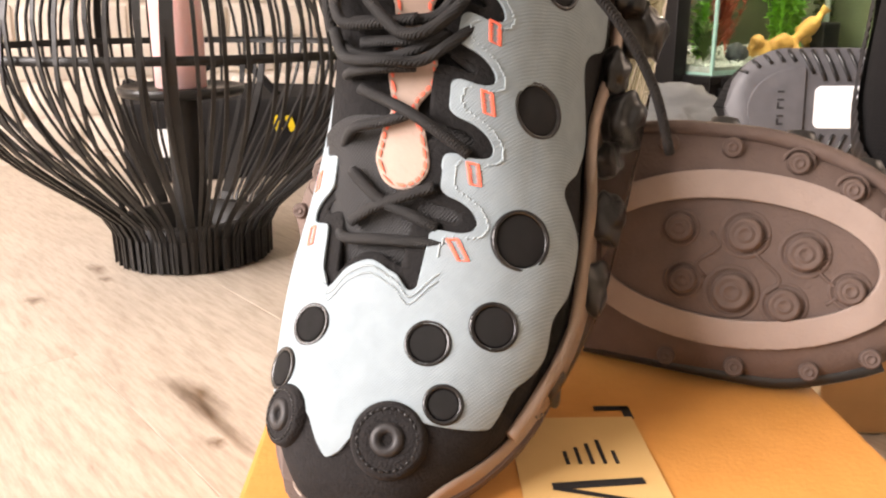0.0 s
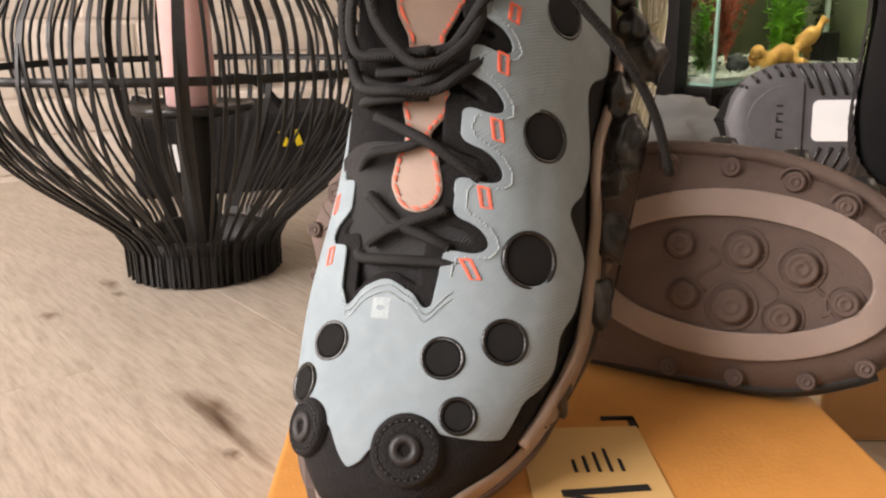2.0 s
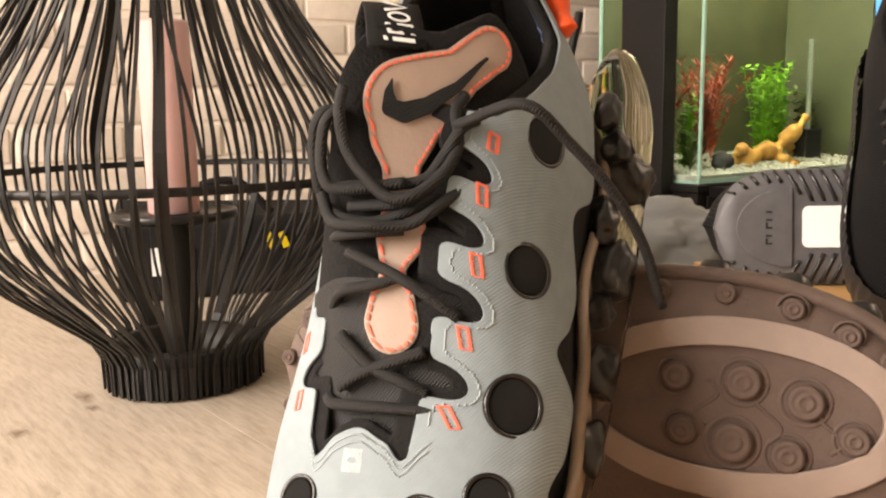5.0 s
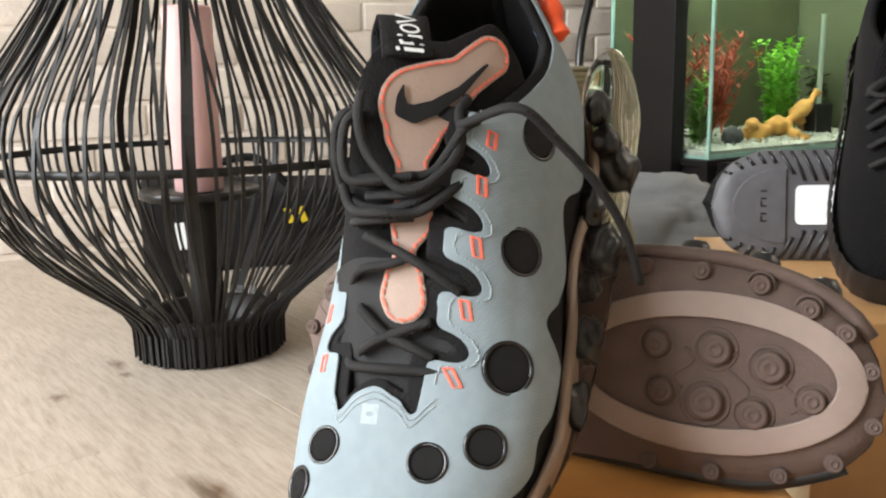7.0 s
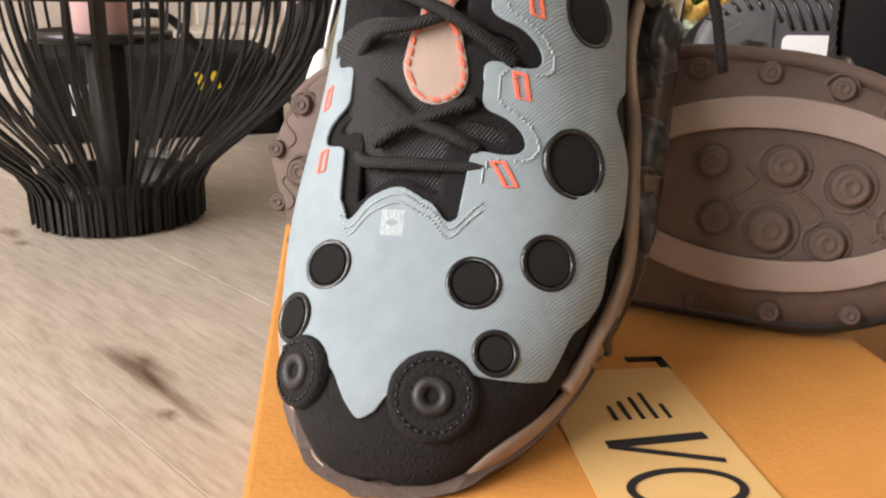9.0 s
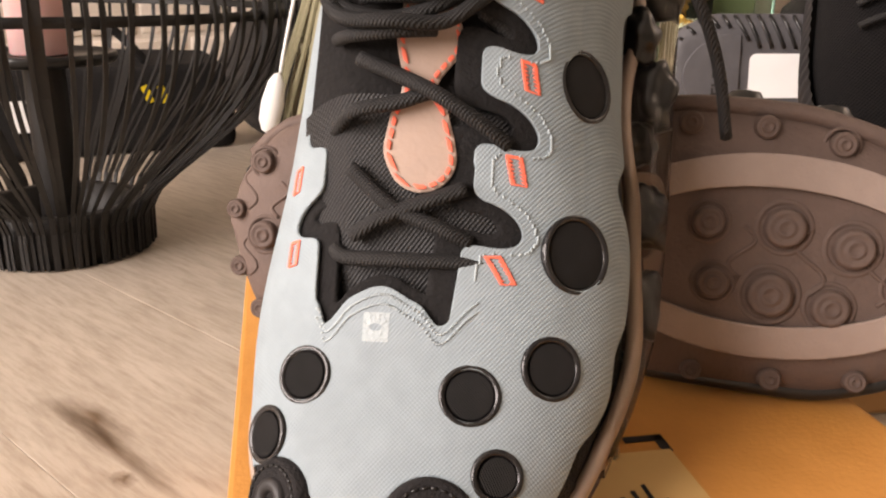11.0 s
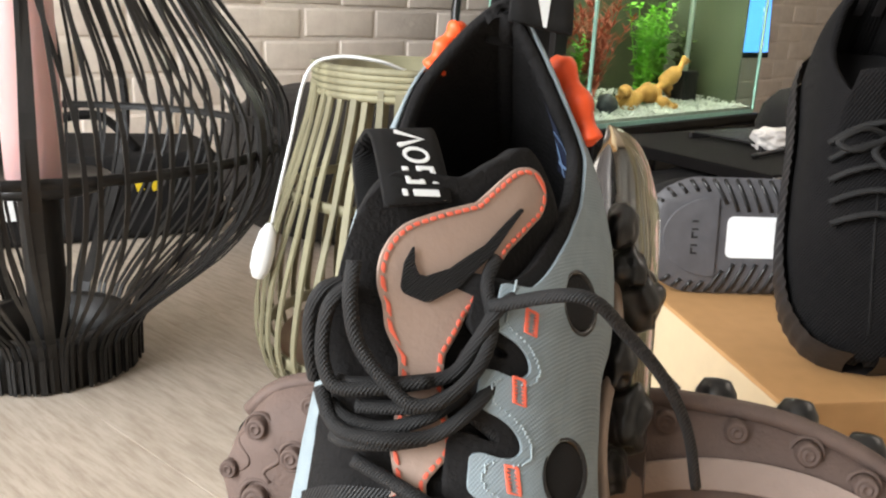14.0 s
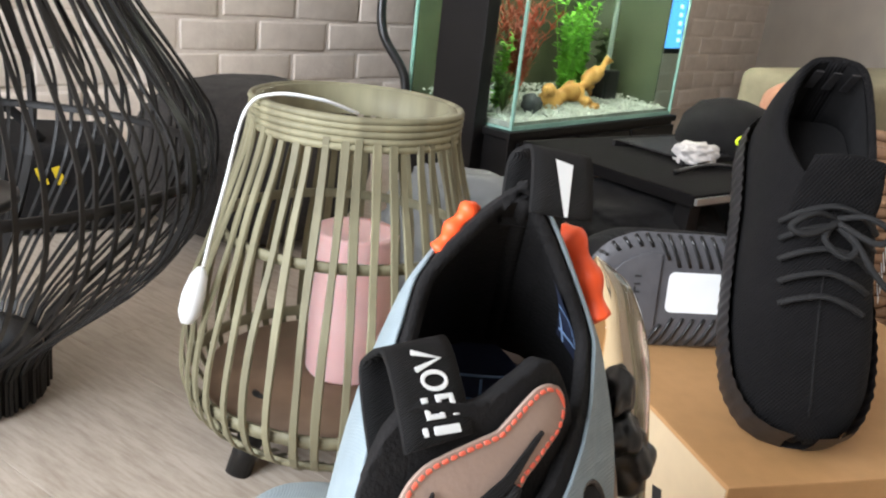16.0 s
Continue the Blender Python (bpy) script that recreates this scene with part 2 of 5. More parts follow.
# ---- mesh helpers ----
def part(name, bm, material, parent=None, label="", smooth=True, autosmooth=None):
    me = bpy.data.meshes.new(name)
    bm.normal_update()
    bm.to_mesh(me)
    bm.free()
    me.materials.append(material)
    for p in me.polygons:
        p.use_smooth = smooth
    ob = new(name, me)
    if parent is not None:
        ob.parent = parent
    if label:
        ob["label"] = label
    return ob


def thing(name, label, category, m=None, group="", kind=""):
    ob = new(name)
    ob.empty_display_size = 0.05
    if m is not None:
        ob.matrix_world = m
    return tagged(ob, label, category, group, kind)


def box_bm(x0, y0, z0, x1, y1, z1, bevel=0.0, seg=2):
    bm = bmesh.new()
    bmesh.ops.create_cube(bm, size=1.0)
    for v in bm.verts:
        v.co = Vector((x0 + (v.co.x + 0.5) * (x1 - x0), y0 + (v.co.y + 0.5) * (y1 - y0), z0 + (v.co.z + 0.5) * (z1 - z0)))
    if bevel:
        bmesh.ops.bevel(bm, geom=list(bm.edges), offset=bevel, segments=seg, profile=0.7, affect="EDGES")
    return bm


def lathe(profile, n=48, closed=False):
    """Surface of revolution round z from (r, z) rows."""
    bm = bmesh.new()
    rings = [[bm.verts.new((r * math.cos(2 * math.pi * i / n), r * math.sin(2 * math.pi * i / n), z)) for i in range(n)] for r, z in profile]
    for a, b in zip(rings, rings[1:]):
        for i in range(n):
            bm.faces.new((a[i], a[(i + 1) % n], b[(i + 1) % n], b[i]))
    if closed:
        bm.faces.new(list(reversed(rings[0])))
        bm.faces.new(rings[-1])
    return bm


def tube(points, radius, n=8, squash=1.0, bm=None, taper=None):
    """A round cord along points; radius may vary by taper(t)."""
    bm = bm or bmesh.new()
    pts = [Vector(p) for p in points]
    rings = []
    up = Vector((0, 0, 1))
    for i, p in enumerate(pts):
        d = (pts[min(i + 1, len(pts) - 1)] - pts[max(i - 1, 0)]).normalized()
        if abs(d.dot(up)) > 0.95:
            up = Vector((0, 1, 0))
        s = d.cross(up).normalized()
        u = s.cross(d)
        up = u
        r = radius * (taper(i / (len(pts) - 1)) if taper else 1)
        rings.append([bm.verts.new(p + s * (r * math.cos(2 * math.pi * k / n)) + u * (r * squash * math.sin(2 * math.pi * k / n))) for k in range(n)])
    for a, b in zip(rings, rings[1:]):
        for k in range(n):
            bm.faces.new((a[k], a[(k + 1) % n], b[(k + 1) % n], b[k]))
    bm.faces.new(list(reversed(rings[0])))
    bm.faces.new(rings[-1])
    return bm


def spline(points, per=8):
    """Catmull-Rom through points."""
    p = [Vector(q) for q in points]
    p = [2 * p[0] - p[1]] + p + [2 * p[-1] - p[-2]]
    out = []
    for i in range(1, len(p) - 2):
        for k in range(per):
            t = k / per
            a, b, c, d = p[i - 1], p[i], p[i + 1], p[i + 2]
            out.append(0.5 * ((2 * b) + (c - a) * t + (2 * a - 5 * b + 4 * c - d) * t * t + (3 * b - a - 3 * c + d) * t ** 3))
    return out + [p[-2]]


def patch(surface, us, vs, inside, lift=0.0, thick=0.0):
    """The stretch of a surface(u, v) where inside(u, v, place) >= 0, cut along its outline, lifted along the normal."""
    nu, nv = len(us), len(vs)
    e = 1e-4
    grid, val = {}, {}
    for i, u in enumerate(us):
        for j, v in enumerate(vs):
            p = surface(u, v)
            grid[i, j] = p
            val[i, j] = inside(u, v, p)
    bm = bmesh.new()
    made = {}

    def normal(u, v):
        n = (surface(u + e, v) - surface(u - e, v)).cross(surface(u, v + e * 5) - surface(u, v - e * 5))
        return n.normalized() if n.length > 0 else Vector((0, 0, 1))

    side = -1 if normal(us[nu // 2], vs[nv // 2]).z < 0 else 1

    def vert(key, u, v):
        if key not in made:
            made[key] = bm.verts.new(surface(u, v) + (normal(u, v) * (side * lift) if lift else Vector()))
        return made[key]

    for i in range(nu - 1):
        for j in range(nv - 1):
            c = [(i, j), (i + 1, j), (i + 1, j + 1), (i, j + 1)]
            g = [val[k] for k in c]
            if max(g) < 0:
                continue
            loop = []
            for k in range(4):
                a, b = c[k], c[(k + 1) % 4]
                ga, gb = val[a], val[b]
                if ga >= 0:
                    loop.append(vert(a, us[a[0]], vs[a[1]]))
                if (ga >= 0) != (gb >= 0):
                    t = ga / (ga - gb)
                    t = min(0.98, max(0.02, t))
                    key = (min(a, b), max(a, b))
                    loop.append(vert(key, us[a[0]] + t * (us[b[0]] - us[a[0]]), vs[a[1]] + t * (vs[b[1]] - vs[a[1]])))
            loop = list(dict.fromkeys(loop if side > 0 else reversed(loop)))
            if len(loop) >= 3:
                try:
                    bm.faces.new(loop)
                except ValueError:
                    pass
    if thick and bm.faces:
        bm.normal_update()
        geom = bmesh.ops.extrude_face_region(bm, geom=list(bm.faces))
        new_verts = [v for v in geom["geom"] if isinstance(v, bmesh.types.BMVert)]
        bm.normal_update()
        for v in new_verts:
            v.co += v.normal * thick
    return bm


def steps(a, b, n):
    return [a + (b - a) * i / (n - 1) for i in range(n)]

def curve(pts):
    xs, ys = [p[0] for p in pts], [p[1] for p in pts]
    n = len(xs)
    d = [(ys[i + 1] - ys[i]) / (xs[i + 1] - xs[i]) for i in range(n - 1)]
    m = [d[0]] + [(0.0 if d[i - 1] * d[i] <= 0 else 2 * d[i - 1] * d[i] / (d[i - 1] + d[i])) for i in range(1, n - 1)] + [d[-1]]

    def at(x):
        if x <= xs[0]:
            return ys[0]
        if x >= xs[-1]:
            return ys[-1]
        i = max(k for k in range(n - 1) if xs[k] <= x)
        h = xs[i + 1] - xs[i]
        t = (x - xs[i]) / h
        return ((1 + 2 * t) * (1 - t) ** 2 * ys[i] + t * (1 - t) ** 2 * h * m[i] + t * t * (3 - 2 * t) * ys[i + 1] + t * t * (t - 1) * h * m[i + 1])
    return at


# grey shoe, local metres: x to its right seen from the toe, y from toe to heel, z up from the sole
G_WIDE = curve([(0.006, 0.0004), (0.0085, 0.015), (0.017, 0.027), (0.033, 0.039), (0.06, 0.049), (0.095, 0.053), (0.14, 0.049), (0.19, 0.044), (0.24, 0.043), (0.27, 0.038), (0.287, 0.027), (0.296, 0.014), (0.299, 0.0004)])
G_TOP = curve([(0.006, 0.024), (0.014, 0.033), (0.03, 0.040), (0.07, 0.050), (0.10, 0.062), (0.13, 0.079), (0.16, 0.099), (0.19, 0.117), (0.215, 0.125), (0.25, 0.127), (0.28, 0.138), (0.299, 0.147)])
G_BASE = curve([(0, 0.020), (0.03, 0.017), (0.08, 0.018), (0.2, 0.024), (0.299, 0.030)])
G_MID = curve([(0, -0.004), (0.06, 0.0), (0.12, 0.0), (0.16, -0.001), (0.2, 0.002), (0.25, 0.008), (0.299, 0.013)])

G_OUT = curve([(0.006, 0.0), (0.05, 0.001), (0.09, 0.004), (0.15, 0.008), (0.21, 0.008), (0.26, 0.004), (0.299, 0.0)])
G_TONGUE = curve([(0.08, 0.044), (0.10, 0.057), (0.13, 0.074), (0.16, 0.094), (0.175, 0.105), (0.185, 0.113), (0.197, 0.121), (0.21, 0.129), (0.25, 0.155)])
G_ROLL = curve([(0.08, 0.0), (0.13, 0.08), (0.15, 0.22), (0.17, 0.50), (0.188, 0.74), (0.21, 0.79), (0.25, 0.79)])

G_SHEAR = curve([(0.15, 0.0), (0.19, 0.14), (0.22, 0.34), (0.26, 0.46), (0.299, 0.46)])


G_BULGE = curve([(0.08, 0.0), (0.10, 0.001), (0.117, 0.0025), (0.14, 0.0025), (0.17, 0.002), (0.195, 0.0015), (0.25, 0.001)])
G_SLIDE = curve([(0.08, 0.0), (0.12, 0.0), (0.20, 0.004), (0.25, 0.0035)])
G_FLARE = curve([(0.03, 0.0), (0.08, 0.003), (0.16, 0.0045), (0.25, 0.0045), (0.299, 0.0)])


def grey_tongue(f, x):
    d = abs(x + 0.006)
    return Vector((x + 0.006, f + G_SLIDE(f), G_TONGUE(f) - G_ROLL(f) * (x + 0.006) - 4.0 * d * d - 30.0 * max(0.0, d - 0.020) ** 2 + G_BULGE(f)))


def grey_upper(f, a):
    th = a * math.pi / 2
    s, c = math.sin(th), math.cos(th)
    w, zt, zb = G_WIDE(f), G_TOP(f), G_BASE(f)
    k = 0.78 if f < 0.15 else 0.78 - 0.22 * min(1, (f - 0.15) / 0.08)
    if a > 0:
        w += G_OUT(f)
    x = G_MID(f) + w * math.copysign(abs(s) ** 0.86, s) + G_FLARE(f) * max(0.0, (s - 0.76) / 0.24)
    return Vector((x, f, zb + (zt - zb) * abs(c) ** k - G_SHEAR(f) * (x - G_MID(f)) * abs(c) ** 0.5))


def over(p):
    """Height of a place on the grey upper, the ankle's roll taken off."""
    return p.z + G_SHEAR(p.y) * (p.x - G_MID(p.y))


# ---- the room ----
WALL_DIR = Vector((math.cos(radians(32)), math.sin(radians(32)), 0))
WALL_OUT = Vector((WALL_DIR.y, -WALL_DIR.x, 0))
WALL_AT = Vector((0.02, 2.25, 0))
floor = thing("floor", "pale oak plank floor with knots and cracks", "floor", kind="structure")
part("sub_floor", box_bm(-3.2, -2.6, -0.06, 4.2, 4.6, -0.006), M_JOINT, floor, smooth=False)

PLANK_TURN = radians(39)
PLANK_W = 0.19
plank_mesh = {}
rng = random.Random(4)
px_, py_ = Vector((math.cos(PLANK_TURN), math.sin(PLANK_TURN), 0)), Vector((-math.sin(PLANK_TURN), math.cos(PLANK_TURN), 0))
for row in range(-20, 22):
    y = -rng.uniform(0, 1.2) - 5.0
    while y < 6:
        length = rng.choice((1.1, 1.5, 1.9))
        mid = px_ * ((row + 0.5) * PLANK_W) + py_ * (y + length / 2)
        if -3.1 < mid.x < 4.1 and -2.5 < mid.y < 4.5:
            if length not in plank_mesh:
                bm = box_bm(-PLANK_W / 2 + 0.0002, -length / 2 + 0.0002, -0.006, PLANK_W / 2 - 0.0002, length / 2 - 0.0002, 0.0, 0.0004, 1)
                me = bpy.data.meshes.new("plank")
                bm.to_mesh(me)
                bm.free()
                me.materials.append(M_FLOOR)
                plank_mesh[length] = me
            p = new("plank", plank_mesh[length])
            p.parent = floor
            p.matrix_world = pose(mid.x, mid.y, 0, 0, 0, math.degrees(PLANK_TURN))
        y += length

wall_back = thing("wall_brick", "whitewashed old brick wall behind the room's clutter", "wall", kind="structure")
wall_back.matrix_world = Matrix.Translation(WALL_AT) @ Matrix.Rotation(radians(32), 4, "Z")
part("mortar", box_bm(-3.4, 0.0004, 0, 4.2, 0.2, 2.9), M_MORTAR, wall_back, smooth=False)


def wall_with_opening(name, label, x0, x1, ya, yb, oy0, oy1, oz0, oz1):
    bm = bmesh.new()
    for q in ((x0, ya, 0, x1, oy0, 2.9), (x0, oy1, 0, x1, yb, 2.9), (x0, oy0, 0, x1, oy1, oz0), (x0, oy0, oz1, x1, oy1, 2.9)):
        one = box_bm(*q)
        tmp = bpy.data.meshes.new("t")
        one.to_mesh(tmp)
        bm.from_mesh(tmp)
        one.free()
    return tagged(part(name, bm, M_WALL, smooth=False), label, "wall", kind="structure")


wall_with_opening("wall_left", "plain plastered wall with a wide window opening", -2.5, -2.4, -2.6, 1.6, -1.75, 0.55, 0.5, 2.4)
# Added right wall; its narrow opening lets sun reach only the front box.
wall_with_opening("wall_right", "plastered wall added with an opening that narrows the sun beam", 2.64, 2.74, -2.6, 4.4, 1.86, 2.42, 1.0, 2.87)
wall_front = part("wall_front", box_bm(-3.1, -2.7, 0, 4.2, -2.6, 2.9), M_WALL, smooth=False)
tagged(wall_front, "plain plastered wall", "wall", kind="structure")
ceiling = part("ceiling", box_bm(-3.1, -2.7, 2.9, 4.2, 5.2, 3.0), M_CEIL, smooth=False)
tagged(ceiling, "plain off-white ceiling", "ceiling", kind="structure")

# ---- boxes ----
def shoe_box(name, label, wide, deep, high, lid, m, lid_mat, body_mat):
    ob = thing(name, label, "shoe box", m)
    part("tray", box_bm(0.0025, 0.0025, 0, wide - 0.0025, deep - 0.0025, high - 0.002, 0.0015), body_mat, ob, smooth=False)
    part("lid", box_bm(0, 0, high - lid, wide, deep, high, 0.002), lid_mat, ob, smooth=False)
    return ob


FRONT = pose(-0.074, 0.15, 0, 0, 0, 1.6)
front_box = shoe_box("shoe_box", "flat orange cardboard shoe box with a printed label", 0.258, 0.40, 0.135, 0.13, FRONT, M_CARD, M_CARD)
REAR = pose(0.2818, 0.5658, 0, 0, 0, -1.0)
rear_box = shoe_box("shoe_box", "kraft cardboard shoe box with black print on its side", 0.37, 0.36, 0.1635, 0.161, REAR, M_KRAFT, M_KRAFTPALE)

# ---- grey sneaker ----
SHOE = Matrix.Translation((-0.029, 0.2659, 0.1169)) @ Matrix(((0.951, 0.237, -0.199), (-0.309, 0.729, -0.611), (0, 0.643, 0.766))).to_4x4()
NOTCH = ((0.108, 0.30, 0.0068), (0.1335, 0.345, 0.0068), (0.157, 0.345, 0.0064), (0.179, 0.36, 0.0060))
NOTCH_IN = ((0.110, -0.48, 0.0066), (0.135, -0.49, 0.0066), (0.159, -0.50, 0.0064), (0.182, -0.51, 0.0060))
THROAT_END = curve([(-0.45, 0.092), (-0.32, 0.087), (-0.28, 0.081), (-0.18, 0.088), (-0.08, 0.091), (0.01, 0.087), (0.07, 0.0815), (0.15, 0.089), (0.3, 0.1)])
EDGE_OUT = curve([(0.03, 0.58), (0.037, 0.66), (0.044, 0.77), (0.056, 0.75), (0.066, 0.84), (0.074, 0.88), (0.087, 0.82), (0.102, 0.90), (0.122, 0.92), (0.134, 0.74), (0.150, 0.85), (0.172, 0.94), (0.195, 0.82), (0.22, 0.92), (0.25, 0.84), (0.299, 0.84)])
EDGE_IN = curve([(0.03, -0.80), (0.06, -0.92), (0.08, -0.82), (0.11, -0.93), (0.14, -0.8), (0.17, -0.92), (0.22, -0.85), (0.299, -0.84)])
TOE_END = curve([(-1, 0.046), (-0.7, 0.044), (-0.45, 0.040), (-0.3, 0.0335), (-0.22, 0.0245), (-0.14, 0.0205), (-0.06, 0.0225), (0.0, 0.0285), (0.06, 0.035), (0.2, 0.037), (0.36, 0.037), (0.6, 0.039), (1, 0.05)])
COLLAR = curve([(0.195, 0.135), (0.203, 0.1178), (0.215, 0.1175), (0.235, 0.1158), (0.255, 0.1135), (0.268, 0.1145), (0.281, 0.128), (0.299, 0.150)])
TOE_EYES = ((0.029, 0.18, 0.0135), (0.034, -0.56, 0.0115))
DOTS = ((0.210, 0.57, 0.0108), (0.156, 0.575, 0.0108), (0.108, 0.53, 0.0112), (0.0755, 0.49, 0.0086), (0.064, 0.195, 0.0080), (0.0445, 0.385, 0.0066), (0.067, -0.36, 0.0079), (0.0515, -0.60, 0.0078))


def throat(f, a):
    """Depth inside the lacing gap, in metres: a channel with rounded fingers."""
    d = min((f - THROAT_END(a)) * 1.2, (0.105 + (f - 0.095) * 0.8 - a) * 0.052, (a + 0.335 + (f - 0.095) * 0.8) * 0.052)
    for rows, s in ((NOTCH, 1), (NOTCH_IN, -1)):
        for nf, na, r in rows:
            x, y = (f - nf) * 1.2 + (a - na) * 0.012 * s, (a - na) * 0.052 * s
            c = min(r - math.hypot(x, max(0.0, y + r)), y + 0.03)
            h = max(0.0, 0.004 - abs(d - c)) / 0.004
            d = max(d, c) + h * h * 0.001
    return d


EYE_AT = [(grey_upper(f, a), r) for f, a, r in TOE_EYES]
DOT_AT = [(grey_upper(f, a), r) for f, a, r in DOTS]


def canvas_inside(f, a, p):
    g = [(a - EDGE_IN(f)) * 0.05, (EDGE_OUT(f) - a) * 0.05, f - TOE_END(a)]
    for q, er in EYE_AT:
        g.append((p - q).length - er)
    if f > 0.075:
        g.append(-throat(f, a))
    if f > 0.19:
        g.append(COLLAR(f) - 0.0028 - over(p))
    for q, dr in DOT_AT:
        g.append((p - q).length - dr + 0.0006)
    return min(g)

TONGUE_END = curve([(-0.046, 0.130), (-0.038, 0.165), (-0.031, 0.196), (-0.02, 0.215), (0.0, 0.223), (0.010, 0.233), (0.020, 0.242), (0.028, 0.238), (0.040, 0.205)])


def frame_at(surface, u, v):
    """A pose on a surface: x along u, z along the outward normal."""
    e = 1e-3
    p = surface(u, v)
    du = (surface(u + e, v) - surface(u - e, v)).normalized()
    n = du.cross(surface(u, v + e) - surface(u, v - e)).normalized()
    if n.z < 0:
        n = -n
    w = n.cross(du)
    return Matrix((du, w, n)).transposed().to_4x4(), p


def stroke(points):
    """Signed depth inside a stroke of varying radius; rows of (x, y, radius)."""
    rows = []
    for (x0, y0, r0), (x1, y1, r1) in zip(points, points[1:]):
        for k in range(8):
            t = k / 8
            rows.append((x0 + (x1 - x0) * t, y0 + (y1 - y0) * t, r0 + (r1 - r0) * t))
    rows.append(points[-1])

    def depth(x, y):
        return max(r - math.hypot(x - a, y - b) for a, b, r in rows)
    return depth


def sneaker_upper(parent):
    """The parts above the sole of the grey sneaker, in its own metres."""
    base = part("upper", patch(grey_upper, steps(0.0065, 0.2988, 110), steps(-1, 1, 91), lambda f, a, p: min(1, COLLAR(f) - over(p)) if f > 0.195 else 0.004 - throat(f, a)), M_BLACK, parent, "black suede underlay and padded collar")
    sol = base.modifiers.new("thickness", "SOLIDIFY")
    sol.thickness, sol.offset = 0.0045, -1
    canvas = part("canvas_overlay", patch(grey_upper, steps(0.018, 0.2985, 330), steps(-0.97, 0.97, 250), canvas_inside, 0.0005, 0.0013), M_CLOTH, parent, "blue-grey twill overlay with scalloped edges")
    cap = part("toe_cap", patch(grey_upper, steps(0.0066, 0.05, 60), steps(-1, 1, 120), lambda f, a, p: TOE_END(a) + 0.006 - f, 0.0003, 0.0005), M_TOECAP, parent, "charcoal nubuck toe cap")
    for df, da, dr in DOTS:
        rot, p = frame_at(grey_upper, df, da)
        ring = part("dot_ring", lathe([(dr - 0.0016, -0.0008), (dr - 0.0011, 0.0004), (dr - 0.0003, 0.0010), (dr + 0.0005, 0.0009), (dr + 0.0009, 0.0002), (dr + 0.0010, -0.0012)], 40), M_RINGS, parent, "glossy black moulded ring")
        p = p + rot.to_3x3() @ Vector((0, 0, 0.0011))
        ring.matrix_basis = Matrix.Translation(p) @ rot
        disc = part("dot_mesh", patch(lambda r, t: Vector((r * math.cos(t), r * math.sin(t), 0.0011 - 8 * r * r)), steps(0.0001, dr - 0.0015, 6), steps(0, 2 * math.pi, 33), lambda r, t, q: 1), M_BLACKMESH, parent, "black mesh inset")
        disc.matrix_basis = Matrix.Translation(p) @ rot
    for n, (ef, ea, er) in enumerate(TOE_EYES):
        rot, p = frame_at(grey_upper, ef, ea)
        m = Matrix.Translation(p) @ rot
        pad = part("toe_pad", lathe([(0.0001, 0.0032), (er * 0.5, 0.0032), (er * 0.72, 0.0036), (er * 0.80, 0.0028), (er * 0.86, 0.0034), (er * 0.97, 0.0024), (er * 1.03, 0.0), (er * 1.04, -0.003)], 44), M_TOECAP, parent, "padded charcoal roundel with stitching")
        pad.matrix_basis = m
        eye = part("toe_eyelet", lathe([(0.0018, 0.0022), (0.0022, 0.0040), (0.0036, 0.0052), (0.0050, 0.0050), (0.0060, 0.0042), (0.0062, 0.0030)], 32), M_GREYRUB, parent, "dark grey rubber eyelet")
        eye.matrix_basis = m
        bm = bmesh.new()
        for k in range(26):
            t = 2 * math.pi * k / 26
            q = Vector((er * 0.8 * math.cos(t), er * 0.8 * math.sin(t), 0.0033))
            d = Vector((-math.sin(t), math.cos(t), 0)) * 0.0008
            tube([q - d, q, q + d], 0.0004, 5, 1, bm)
        st = part("stitching", bm, M_BLACKGLOSS, pad)
        st.matrix_basis = Matrix()
    # tongue with its patch
    part("tongue", patch(grey_tongue, steps(0.080, 0.244, 80), steps(-0.046, 0.040, 60), lambda f, x, p: TONGUE_END(x) - f, 0.0, -0.006), M_BLACK, parent, "padded black tongue")
    part("tongue_mesh", patch(grey_tongue, steps(0.079, 0.140, 30), steps(-0.045, 0.04, 40), lambda f, x, p: 1, 0.0008), M_TONGUE, parent, "black mesh lower tongue")
    def on_tongue(rows, n=8):
        pts = []
        for (f0, x0, r0), (f1, x1, r1) in zip(rows, rows[1:]):
            for q in range(n):
                w = q / n
                pts.append((grey_tongue(f0 + (f1 - f0) * w, x0 + (x1 - x0) * w), r0 + (r1 - r0) * w))
        pts.append((grey_tongue(*rows[-1][:2]), rows[-1][2]))
        return lambda p: max(r - (p - c).length for c, r in pts)

    big = on_tongue(((0.1935, -0.008, 0.0176), (0.203, 0.0, 0.0138), (0.212, 0.0072, 0.0098), (0.227, 0.0172, 0.0096)))
    neck = on_tongue(((0.1935, -0.008, 0.0165), (0.183, -0.009, 0.0125), (0.175, -0.009, 0.0074), (0.168, -0.0085, 0.0066), (0.160, -0.0075, 0.0075), (0.153, -0.0065, 0.0095), (0.147, -0.008, 0.0062), (0.1435, -0.0085, 0.0048), (0.139, -0.0085, 0.0054), (0.134, -0.008, 0.0085), (0.1275, -0.0075, 0.0102), (0.125, -0.0065, 0.0098)))

    def patch_depth(p):
        return max(big(p), neck(p))
    fs, xs = steps(0.114, 0.238, 150), steps(-0.028, 0.030, 90)
    part("tongue_patch", patch(grey_tongue, fs, xs, lambda f, x, p: patch_depth(p), 0.0022, 0.0012), M_TAN, parent, "dusty pink leather patch")

    def dash(f, x, p):
        d = patch_depth(p)
